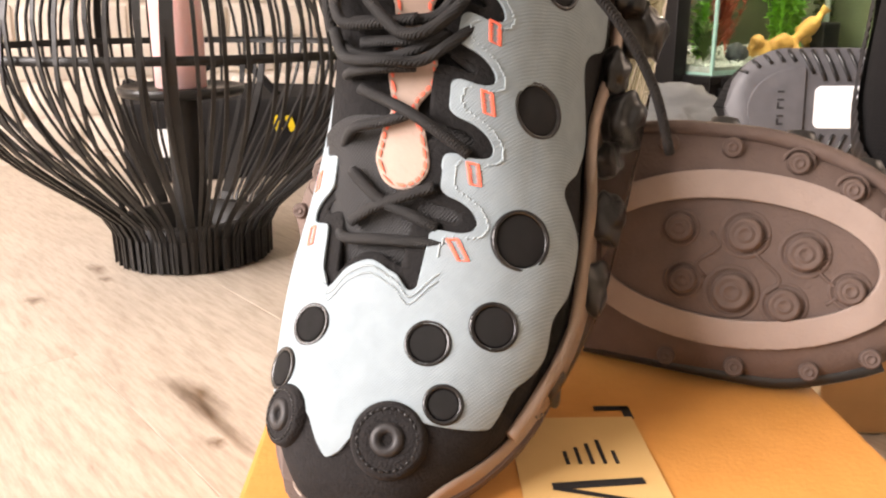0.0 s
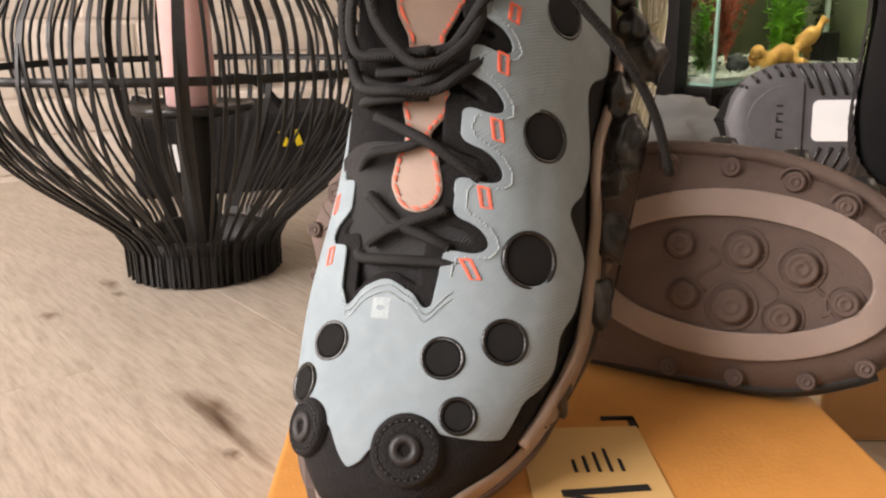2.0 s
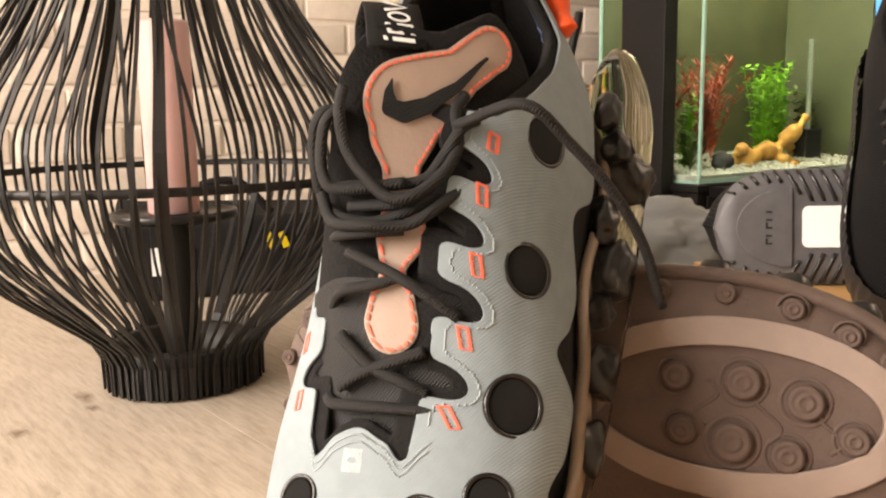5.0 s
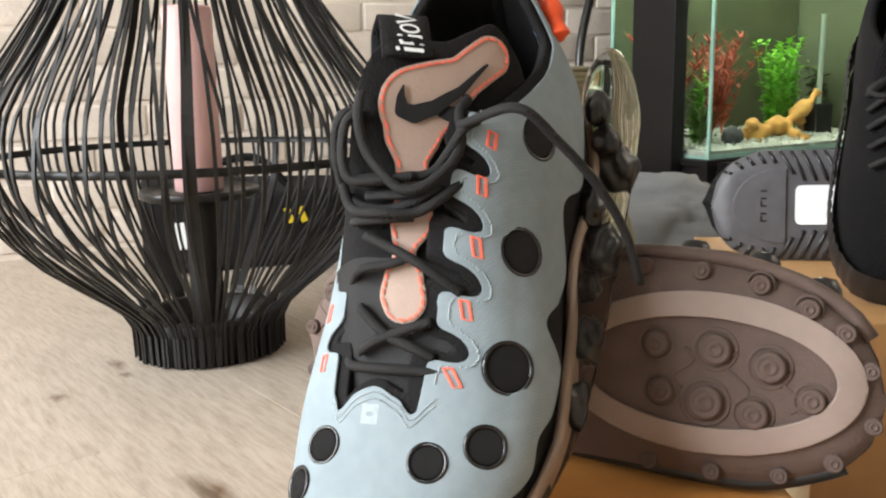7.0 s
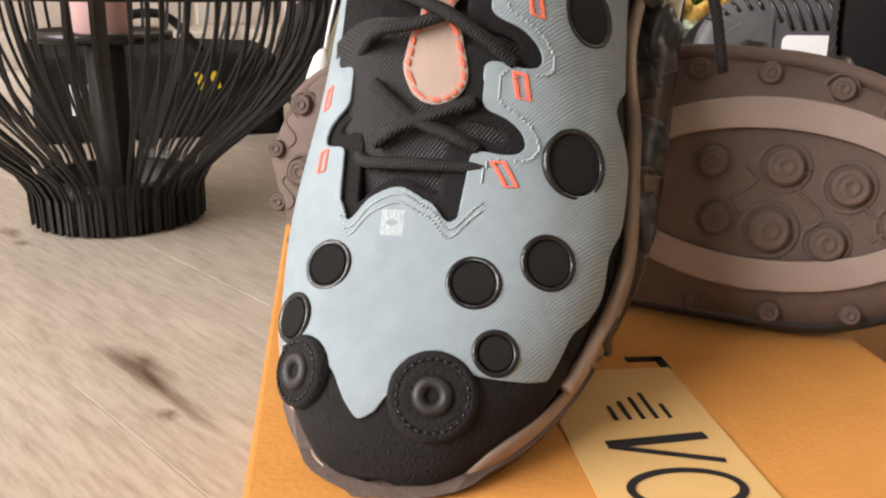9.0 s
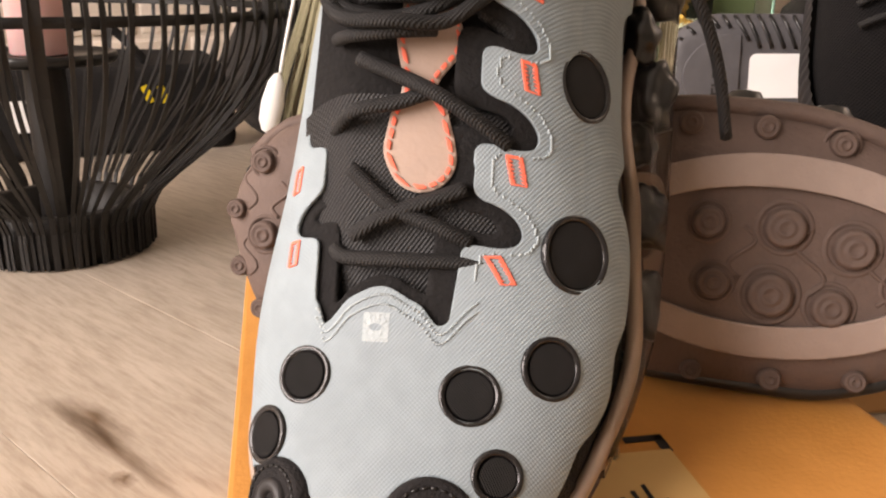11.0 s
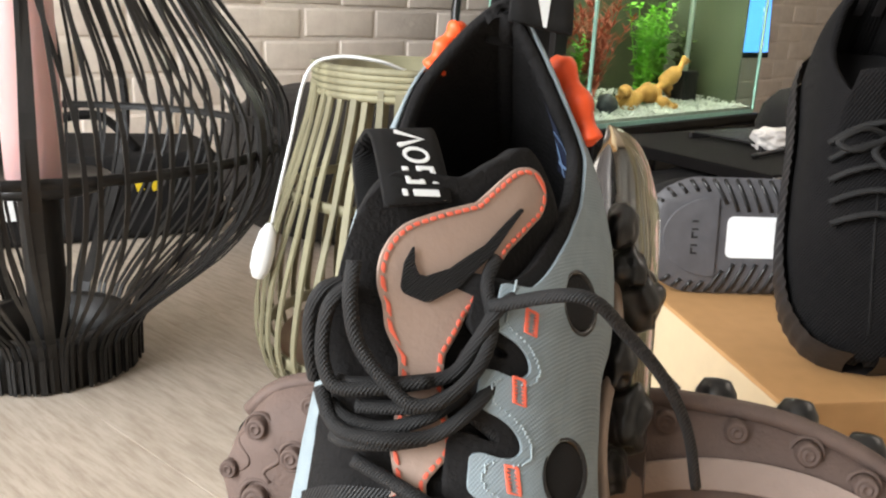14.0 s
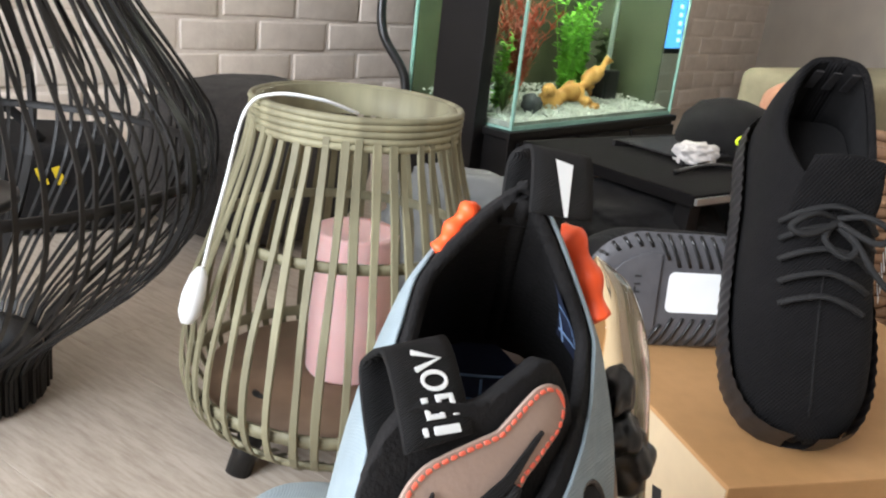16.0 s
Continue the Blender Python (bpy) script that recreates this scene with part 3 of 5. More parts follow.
        return min(d - 0.0009, 0.0022 - d, 0.0007 + 0.0011 * math.sin((1.3 * f + x * 0.9) * 1500))
    part("patch_stitching", patch(grey_tongue, steps(0.114, 0.238, 230), steps(-0.028, 0.030, 130), dash, 0.0036, 0.0004), M_CORAL, parent, "coral dashed stitching")
    mark = on_tongue(((0.1975, -0.0145, 0.0003), (0.193, -0.0152, 0.0017), (0.1885, -0.0142, 0.0032), (0.189, -0.0095, 0.0039), (0.1945, -0.0025, 0.0033), (0.206, 0.0065, 0.0021), (0.222, 0.0155, 0.0007)), 20)
    part("patch_mark", patch(grey_tongue, steps(0.180, 0.226, 130), steps(-0.021, 0.020, 120), lambda f, x, p: mark(p), 0.0041, 0.0008), M_BLACKMESH, parent, "black embroidered curved band")
    # eyelet bar tacks
    for sf, sa, turn in ((0.098, 0.235, 0.35), (0.124, 0.265, 0.12), (0.148, 0.31, 0.08), (0.172, 0.32, 0.06), (0.192, 0.33, 0.05), (0.102, -0.47, 0.0), (0.124, -0.53, 0.0)):
        def tack(f, a, p, sf=sf, sa=sa, turn=turn):
            u, w = (f - sf) * 1.25, (a - sa) * 0.05
            u, w = u * math.cos(turn) - w * math.sin(turn), u * math.sin(turn) + w * math.cos(turn)
            d = min(0.0046 - abs(u), 0.0015 - abs(w))
            return min(d, 0.0008 + 0.0004 * math.sin(u * 5200) - d)
        part("bar_tack", patch(grey_upper, steps(sf - 0.009, sf + 0.009, 40), steps(sa - 0.13, sa + 0.13, 40), tack, 0.0018, 0.0004), M_CORAL, parent, "coral bar tack outline")
    # raised stitching round the throat
    bm = bmesh.new()
    for k in range(64):
        a = -0.33 + 0.5 * k / 63
        f = THROAT_END(a) - 0.0026
        for back in (0, 0.0026):
            q = grey_upper(f - back, a) + Vector((0, -0.3, 0.9)) * 0.0021
            tube([q, q + Vector((0.0007, 0.0006, 0.0001))], 0.00032, 5, 1, bm)
    for k in range(190):
        f = 0.094 + 0.108 * k / 189
        a = 0.02
        while throat(f, a) > -0.0022 and a < 0.5:
            a += 0.01
        q = grey_upper(f, a) + Vector((0.4, -0.3, 0.8)) * 0.0021
        tube([q, q + Vector((0.0002, 0.0006, 0.0004))], 0.00036, 5, 1, bm)
    part("throat_stitching", bm, M_PALETHREAD, parent, "pale grey double stitching")
    logo = part("throat_print", patch(grey_upper, steps(0.072, 0.084, 30), steps(-0.17, -0.05, 30), lambda f, a, p: min(0.004 - abs(f - 0.0800), (0.042 - abs(a + 0.090)) * 0.09, math.hypot((f - 0.0800) * 1.1, (a + 0.090) * 0.055) - 0.0011), 0.0019), M_PALETHREAD, parent, "small pale embroidered square")


def sneaker_sole(parent):
    """Foxing, air unit, pods and outsole of the grey sneaker."""
    def rim(t, grow):
        """Outline round the shoe: t 0..1 from the heel along the outer side, the toe and back."""
        s = 1 if t < 0.5 else -1
        u = abs(t - 0.5) * 2
        f = 0.0062 + 0.2925 * (0.5 - 0.5 * math.cos(math.pi * u))
        w = G_WIDE(f) + (G_OUT(f) + G_FLARE(f) if s > 0 else 0)
        k = 1 - abs(2 * u - 1) ** 6
        return Vector((G_MID(f) + s * (w + grow), f + (grow if u > 0.9 else -grow if u < 0.1 else 0) * (1 - k), 0))

    def fox(t, v):
        wave = 0.0035 * math.sin(t * 62) + 0.0015 * math.sin(t * 31 + 1)
        p = rim(t, 0.0022 + 0.0025 * math.sin(math.pi * v))
        p.z = 0.006 + v * (0.0125 + wave + 0.010 * min(1, max(0, p.y - 0.1) / 0.15))
        return p
    part("foxing", patch(fox, steps(0.002, 0.998, 220), steps(0, 1, 7), lambda t, v, p: 1, 0.0, 0.0012), M_RAND, parent, "taupe wavy foxing strip")
    part("foxing_cord", tube([grey_upper(f, 0.97) + Vector((0.0035 + 0.0008 * math.sin(f * 90), 0, -0.002)) for f in steps(0.045, 0.285, 70)], 0.0026, 8, 1.3), M_RAND, parent, "taupe raised cord above the air cushion")
    # outsole slab
    bm = bmesh.new()
    low, top = [], []
    for k in range(90):
        p = rim(k / 90, 0.004)
        rise = 0.016 * max(0, 1 - p.y / 0.05) ** 1.6
        low.append(bm.verts.new((p.x, p.y, 0.001 + rise)))
        q = rim(k / 90, 0.006)
        top.append(bm.verts.new((q.x, q.y, 0.009 + rise)))
    for k in range(90):
        bm.faces.new((low[k], low[(k + 1) % 90], top[(k + 1) % 90], top[k]))
    bm.faces.new(low)
    bm.faces.new(list(reversed(top)))
    part("outsole", bm, M_SOLE, parent, "mauve rubber outsole", smooth=False)
    # clear air unit along the outer side and round the heel
    AIR_OUT = curve([(0.055, 0.058), (0.08, 0.067), (0.11, 0.074), (0.20, 0.080), (0.285, 0.083), (0.32, 0.076), (0.345, 0.058)])

    def air(w, v):
        f = 0.055 + w * 0.288
        thin = math.sin(math.pi * min(1, w / 0.12) / 2) * math.sin(math.pi * min(1, (1 - w) / 0.16) / 2)
        rx = 0.0155 * thin + 0.001
        rz = (0.0140 + 0.034 * max(0, w - 0.5)) * thin + 0.001
        return Vector((AIR_OUT(f) - rx + rx * math.cos(v), f, 0.015 + 0.040 * max(0, w - 0.5) + rz * math.sin(v)))
    part("air_unit", patch(air, steps(0, 1, 80), steps(0, 2 * math.pi, 21), lambda w, v, p: 1), M_BUBBLE, parent, "clear see-through air cushion")
    for f, z, r, ry, inn in ((0.072, 0.010, 0.0058, 1.3, 0.006), (0.092, 0.010, 0.0050, 1.1, 0.010), (0.116, 0.012, 0.0080, 1.2, 0.006), (0.150, 0.012, 0.0080, 1.2, 0.007), (0.178, 0.018, 0.0062, 1.2, 0.012), (0.200, 0.020, 0.0098, 1.2, 0.008), (0.218, 0.034, 0.0075, 1.3, 0.015), (0.252, 0.026, 0.0112, 0.9, 0.008), (0.258, 0.040, 0.0085, 1.0, 0.014), (0.270, 0.054, 0.0070, 1.2, 0.018)):
        bm = bmesh.new()
        bmesh.ops.create_icosphere(bm, subdivisions=4, radius=1)
        for v in bm.verts:
            c = v.co * 1.22 * (1 + 0.35 * noise.noise(v.co * 1.5 + Vector((f * 300, 0, 0))))
            v.co = Vector((AIR_OUT(f) - inn - 0.001 + c.x * r * 0.8, f + c.y * r * ry, z + c.z * r))
        part("pod", bm, M_BLACKGLOSS, parent, "glossy black rubber pod")
    for k in range(9):
        p = rim(0.40 + 0.2 * k / 8, -0.002)
        nub = part("sole_nub", lathe([(0.0001, -0.0045), (0.0022, -0.0045), (0.003, -0.003), (0.004, 0.003)], 14), M_SOLEPALE, parent)
        nub.matrix_basis = Matrix.Translation((p.x, p.y + 0.002, 0.0125 - p.y * 0.12))


def sneaker_inside(parent):
    part("sockliner", patch(lambda f, x: Vector((x, f, 0.036 + 6 * x * x)), steps(0.10, 0.292, 40), steps(-0.040, 0.040, 24), lambda f, x, p: 0.9 * G_WIDE(f) - 0.004 - abs(x)), M_BLUE, parent, "navy sockliner with a pale blue grid")
    def low(f, a, p):
        return COLLAR(f) - 0.016 - over(p)
    part("lining", patch(grey_upper, steps(0.205, 0.288, 50), steps(0.34, 0.86, 40), low, -0.006), M_BLUE, parent, "navy lining")

    def lines(f, a, p):
        u, w = f + a * 0.020, a * 0.062 - f * 0.25
        return min(low(f, a, p), 0.00045 - min(abs((u / 0.0085) % 1 - 0.5) * 0.0085, abs((w / 0.0085) % 1 - 0.5) * 0.0085))
    part("lining_print", patch(grey_upper, steps(0.206, 0.287, 190), steps(0.345, 0.85, 170), lines, -0.0064), M_BLUELINE, parent, "pale blue grid print")
    bm = bmesh.new()
    for k in range(14):
        f = 0.14 + 0.0105 * k
        w = 0.85 * G_WIDE(f) - 0.004
        tube([(x, f, 0.0368 + 6 * x * x) for x in steps(-w, w, 7)], 0.0006, 4, 1, bm)
    for k in range(7):
        x = -0.03 + 0.010 * k
        tube([(x, f, 0.0368 + 6 * x * x) for f in steps(0.13, 0.275, 8)], 0.0006, 4, 1, bm)
    part("lining_grid", bm, M_BLUELINE, parent, "pale blue grid print")
    bm = box_bm(-0.006, 0.205, 0.0376, 0.012, 0.214, 0.0384, 0.0003, 1)
    part("lining_mark", bm, M_CORAL, parent, "small coral print")


def strap_loop(parent, name, mat_, label, base, across, along, out, wide, high, deep, lean=0.0):
    """A folded webbing loop standing on base: across its width, along its rise, out towards its belly."""
    def surf(t, v):
        ang = math.pi * t
        c = base + along * (high * max(0.0, math.sin(ang)) ** 0.8) + out * (deep * math.copysign(abs(math.cos(ang)) ** 0.35, math.cos(ang))) + across * (lean * math.sin(ang))
        return c + across * (wide * (v - 0.5))
    return part(name, patch(surf, steps(0.0, 1.0, 28), steps(0, 1, 6), lambda t, v, p: 1, 0.0, 0.0016), mat_, parent, label)


def heel_clip(parent, pts, radius=0.0062):
    """A scalloped neon clip at the heel's side."""
    part("heel_clip", tube(spline(pts, 10), radius, 10, 1.5, None, lambda w: (0.85 + 0.16 * math.sin(w * 17)) * min(1, 6 * w + 0.4, 6.4 - 6 * w)), M_ORANGE, parent, "scalloped neon orange rubber clip")


def settle(p):
    """A lace's place, drawn in at the inner side and lifted on to the tongue."""
    x, y, z = p
    return (x + 0.005 + 0.30 * max(0.0, -0.022 - x), y + 0.0015, z + 0.0035 + (0.003 if 0.102 < y < 0.15 else 0.0))


def settled(*lists):
    return [[settle(p) for p in pts] for pts in lists]


def cords(parent, name, label, lists, radius):
    for pts in lists:
        part(name, tube(spline(pts, 7), radius, 8, 0.85), M_LACE, parent, label)


grey = thing("sneaker", "blue-grey canvas sneaker with black dots, untied laces, leaning on its twin", "sneaker", SHOE, "pair of grey sneakers")
sneaker_upper(grey)
sneaker_sole(grey)
sneaker_inside(grey)
heel_clip(grey, ((0.046, 0.280, 0.091), (0.043, 0.288, 0.098), (0.037, 0.299, 0.104), (0.030, 0.308, 0.110)))
heel_clip(grey, ((-0.013, 0.279, 0.126), (-0.008, 0.287, 0.132), (-0.002, 0.294, 0.137)), 0.0042)
L_ACROSS, L_ALONG = Vector((0.74, 0.49, -0.45)).normalized(), Vector((-0.29, 0.93, 0.10)).normalized()
L_OUT = L_ACROSS.cross(L_ALONG).normalized()
L_BASE = Vector((-0.0105, 0.2110, 0.1300))
strap_loop(grey, "tongue_loop", M_BLACKMESH, "black webbing pull loop", L_BASE, L_ACROSS, L_ALONG, L_OUT, 0.024, 0.031, 0.0085)
H_ACROSS, H_ALONG = Vector((0.83, 0.29, -0.47)).normalized(), Vector((0.0, 0.97, 0.22)).normalized()
H_OUT = H_ACROSS.cross(H_ALONG).normalized()
H_BASE = Vector((0.021, 0.2925, 0.133))
strap_loop(grey, "heel_loop", M_BLACKMESH, "black webbing heel loop with a pale wedge", H_BASE, H_ACROSS, H_ALONG, H_OUT, 0.026, 0.024, 0.007)
part("heel_seam", tube([(0.0125, 0.2965, z) for z in steps(0.03, 0.142, 12)], 0.004, 8), M_BLACK, grey)


def axes(x, y, z, o):
    return Matrix.Translation(o) @ Matrix((x, y, z)).transposed().to_4x4()


def letters_on(parent, m, rows, mat_, name="print_bar"):
    """Plain strokes standing for lettering: rows of (x, y, wide, high)."""
    for x, y, w, h in rows:
        b = part(name, box_bm(x, y, 0, x + w, y + h, 0.0003), mat_, parent, smooth=False)
        b.matrix_basis = m
    return parent


loop_face = axes(L_ACROSS, L_ALONG, L_OUT, L_BASE + L_OUT * 0.0104 - L_ACROSS * 0.0115)
GLYPHS = [(((0.0100, 0.0045), (0.0190, 0.0045)), 0.0013), (((0.0062, 0.0045), (0.0078, 0.0045)), 0.0013),
          (((0.0095, 0.0142), (0.0095, 0.0085), (0.0143, 0.0085), (0.0143, 0.0140), (0.0190, 0.0140), (0.0190, 0.0082)), 0.0012),
          (tuple((0.0150 + 0.0042 * math.cos(t), 0.0190 + 0.0026 * math.sin(t)) for t in steps(0, 2 * math.pi, 17)), 0.0007),
          (((0.0095, 0.0225), (0.0190, 0.0255), (0.0095, 0.0280)), 0.0009)]
for row, thick in GLYPHS:
    mark = part("loop_print", tube([(x, y, 0.0003) for x, y in row], thick, 6, 0.15), M_WHITE, grey, "white printed stroke", smooth=False)
    mark.matrix_basis = loop_face
heel_face = axes(H_ACROSS, H_ALONG, H_OUT, H_BASE + H_OUT * 0.0092 - H_ACROSS * 0.004)
bm = bmesh.new()
bm.faces.new([bm.verts.new(v) for v in ((0.004, 0.0, 0.0), (0.0055, 0.0, 0.0), (0.0085, 0.019, 0.0), (0.001, 0.0195, 0.0))])
wedge = part("loop_wedge", bm, M_WHITE, grey, "pale wedge print", smooth=False)
wedge.matrix_basis = heel_face
cords(grey, "lace", "black round woven lace", settled(
    ((-0.035, 0.163, 0.105), (-0.026, 0.161, 0.108), (-0.009, 0.164, 0.106), (0.003, 0.169, 0.104), (0.009, 0.178, 0.107), (0.015, 0.188, 0.112), (0.020, 0.194, 0.111)),
    ((-0.029, 0.188, 0.134), (-0.029, 0.178, 0.129), (-0.025, 0.169, 0.118), (-0.015, 0.161, 0.110), (-0.007, 0.157, 0.106), (0.002, 0.160, 0.105), (0.011, 0.171, 0.106), (0.014, 0.185, 0.108), (0.011, 0.197, 0.113), (0.013, 0.207, 0.113)),
    ((-0.031, 0.184, 0.127), (-0.038, 0.178, 0.126), (-0.041, 0.171, 0.119), (-0.040, 0.164, 0.113), (-0.034, 0.159, 0.109), (-0.019, 0.160, 0.108), (-0.003, 0.165, 0.106)),
    ((-0.035, 0.186, 0.125), (-0.043, 0.182, 0.126), (-0.048, 0.177, 0.120), (-0.049, 0.170, 0.110), (-0.048, 0.165, 0.100)),
), 0.0024)
cords(grey, "lace", "black round woven lace", settled(
    ((-0.043, 0.161, 0.104), (-0.037, 0.153, 0.100), (-0.028, 0.148, 0.098), (-0.014, 0.147, 0.099), (-0.001, 0.151, 0.098), (0.009, 0.159, 0.099), (0.017, 0.173, 0.097)),
    ((-0.039, 0.158, 0.099), (-0.029, 0.153, 0.099), (-0.015, 0.152, 0.098), (-0.002, 0.157, 0.099), (0.007, 0.166, 0.098)),
    ((-0.037, 0.151, 0.090), (-0.028, 0.147, 0.093), (-0.014, 0.147, 0.095), (-0.003, 0.151, 0.095)),
    ((-0.026, 0.157, 0.101), (-0.015, 0.157, 0.102), (-0.004, 0.159, 0.101), (0.005, 0.166, 0.099)),
), 0.0024)
cords(grey, "lace", "black round woven lace", settled(
    ((-0.034, 0.101, 0.055), (-0.028, 0.097, 0.057), (-0.012, 0.096, 0.059), (0.005, 0.097, 0.058), (0.0155, 0.0985, 0.0565)),
    ((-0.026, 0.144, 0.087), (-0.013, 0.139, 0.086), (-0.001, 0.134, 0.084), (0.011, 0.130, 0.077), (0.019, 0.128, 0.070)),
    ((-0.038, 0.132, 0.068), (-0.027, 0.131, 0.079), (-0.013, 0.133, 0.081), (-0.003, 0.137, 0.082)),
    ((-0.028, 0.119, 0.068), (-0.013, 0.109, 0.064), (0.002, 0.104, 0.061), (0.010, 0.1025, 0.057)),
), 0.0024)
cords(grey, "lace", "black round woven lace", settled(
    ((-0.026, 0.1025, 0.057), (-0.016, 0.106, 0.062), (-0.004, 0.110, 0.065), (0.008, 0.115, 0.066)),
    ((0.009, 0.162, 0.092), (0.017, 0.158, 0.087), (0.021, 0.153, 0.082), (0.019, 0.149, 0.081)),
    ((0.013, 0.189, 0.113), (0.040, 0.190, 0.122), (0.056, 0.188, 0.104), (0.071, 0.184, 0.082), (0.082, 0.178, 0.058), (0.089, 0.168, 0.033)),
), 0.0024)


# ---- its twin, lying on its side ----
TWIN = Matrix.Translation((0.0909, 0.3874, 0.1943)) @ Matrix(((0.9327, 0.0950, -0.3474), (-0.3605, 0.1980, -0.9115), (-0.0175, 0.9754, 0.2186))).to_4x4() @ Matrix.Scale(1.01, 4)
S_UP = curve([(-0.1875, 0.0), (-0.182, 0.024), (-0.162, 0.043), (-0.14, 0.048), (-0.08, 0.050), (-0.03, 0.057), (0.02, 0.0635), (0.05, 0.0625), (0.083, 0.055), (0.111, 0.040), (0.126, 0.020), (0.131, 0.0)])
S_LOW = curve([(-0.1875, -0.003), (-0.18, -0.028), (-0.167, -0.047), (-0.13, -0.052), (-0.05, -0.048), (0.022, -0.051), (0.065, -0.052), (0.109, -0.039), (0.127, -0.022), (0.131, -0.001)])


def twin_sole(u, v):
    a, b = S_LOW(u), S_UP(u)
    edge = max(0.0, 1 - min(u + 0.1875, 0.131 - u) / 0.03)
    return Vector((u, a + (b - a) * (v + 1) / 2, 0.004 - 0.013 * abs(v) ** 5 - 0.010 * edge ** 2))


def ring_depth(u, y, rx, ry, cx=0.046, cy=0.005):
    d = math.hypot((u - cx) / rx, (y - cy) / ry)
    return (1 - d) * min(rx, ry)


twin = thing("sneaker", "mauve studded sole of a grey sneaker lying on its side", "sneaker", TWIN, "pair of grey sneakers")
part("outsole", patch(twin_sole, steps(-0.1874, 0.1309, 150), steps(-1, 1, 60), lambda u, v, p: 1), M_SOLE, twin, "mauve brown rubber outsole")
part("sole_band", patch(twin_sole, steps(-0.04, 0.129, 150), steps(-1, 1, 110), lambda u, v, p: min(ring_depth(u, p.y, 0.074, 0.040), -ring_depth(u, p.y, 0.0615, 0.0275)), 0.0, 0.0032), M_SOLEPALE, twin, "raised pale oval band")


def nub(x, y, r, ring):
    p = twin_sole(x, 2 * (y - S_LOW(x)) / (S_UP(x) - S_LOW(x)) - 1)
    m = Matrix.Translation(p)
    if ring:
        a = part("stud_ring", lathe([(r * 1.50, -0.001), (r * 1.45, 0.0003), (r * 1.34, 0.0008), (r * 1.22, 0.0005), (r * 1.16, 0.0)], 30), M_SOLE, twin)
        a.matrix_basis = m
    b = part("stud", lathe([(0.0001, 0.0048), (r * 0.30, 0.0048), (r * 0.38, 0.0056), (r * 0.46, 0.0046), (r * 0.62, 0.0042), (r * 0.74, 0.0050), (r * 0.90, 0.0046), (r, 0.0034), (r * 1.05, -0.002)], 26), M_SOLE, twin, "round stepped stud")
    b.matrix_basis = m


for x, y, r in ((0.022, 0.017, 0.0062), (0.051, 0.017, 0.0078), (0.077, 0.011, 0.0078), (0.026, -0.007, 0.0062), (0.048, -0.010, 0.0086), (0.071, -0.013, 0.0072), (0.097, -0.003, 0.0062)):
    nub(x, y, r, True)
for x, y, r in ((0.041, 0.056, 0.0048), (0.070, 0.051, 0.0050), (0.093, 0.041, 0.0050), (0.110, 0.031, 0.0048), (0.122, 0.014, 0.0044), (0.125, -0.012, 0.0042), (0.109, -0.032, 0.0046), (0.085, -0.042, 0.0044), (0.053, -0.045, 0.0046), (0.022, -0.045, 0.0042), (0.012, 0.056, 0.0046), (-0.169, 0.026, 0.0050), (-0.166, -0.006, 0.0062), (-0.182, 0.004, 0.0044), (-0.180, -0.022, 0.0046), (-0.150, 0.016, 0.0050), (-0.168, -0.040, 0.0046), (-0.146, -0.014, 0.005), (-0.145, 0.040, 0.0046)):
    nub(x, y, r, r > 0.0049)
for x, y, s, n in ((0.062, 0.004, 1, 1.0), (0.036, 0.006, -1, 0.8), (0.088, 0.0, 1, 0.8), (-0.176, 0.014, 1, 0.7), (-0.174, -0.016, 1, 0.7), (-0.16, 0.010, -1, 0.6), (-0.158, -0.024, 1, 0.6)):
    pts = []
    for k in range(14):
        t = k / 13
        u = x + s * 0.006 * math.sin(2 * math.pi * t) * n
        y2 = y + (t - 0.5) * 0.026 * n
        pts.append(twin_sole(u, 2 * (y2 - S_LOW(u)) / (S_UP(u) - S_LOW(u)) - 1) + Vector((0, 0, 0.0002)))
    part("sole_wave", tube(pts, 0.0009, 6, 0.7), M_SOLE, twin, "raised wavy rib")


def twin_body(u, v):
    th = v * math.pi / 2
    a, b = S_LOW(u), S_UP(u)
    mid, half = (a + b) / 2, (b - a) / 2 * 0.96
    high = 0.04 + 0.075 * max(0, min(1, (0.06 - u) / 0.16))
    return Vector((u, mid + half * math.copysign(abs(math.sin(th)) ** 0.8, math.sin(th)), -0.010 - high * abs(math.cos(th)) ** 0.7))


part("upper", patch(twin_body, steps(-0.1872, 0.1306, 70), steps(-1, 1, 40), lambda u, v, p: 1), M_CLOTH, twin, "blue-grey canvas upper")
bm = bmesh.new()
tube([twin_body(u, 0.98) + Vector((0, 0.003, 0.004)) for u in steps(-0.18, 0.122, 40)], 0.0042, 8, 1.6, bm)
part("foxing", bm, M_SOLE, twin, "taupe foxing strip")
part("bottom_foxing", tube([twin_body(u, -0.98) + Vector((0, -0.001, 0.002)) for u in steps(-0.17, 0.115, 40)], 0.0042, 8, 1.6), M_BLACKGLOSS, twin)
for u in (0.035, 0.07, 0.10, -0.04):
    pod = part("pod", lathe([(0.0001, 0.010), (0.006, 0.009), (0.009, 0.004), (0.010, -0.004)], 18), M_BLACKGLOSS, twin, "glossy black rubber pod")
    pod.matrix_basis = Matrix.Translation(twin_body(u, 0.98) + Vector((0, 0.002, -0.012))) @ Matrix.Rotation(radians(-90), 4, "X")

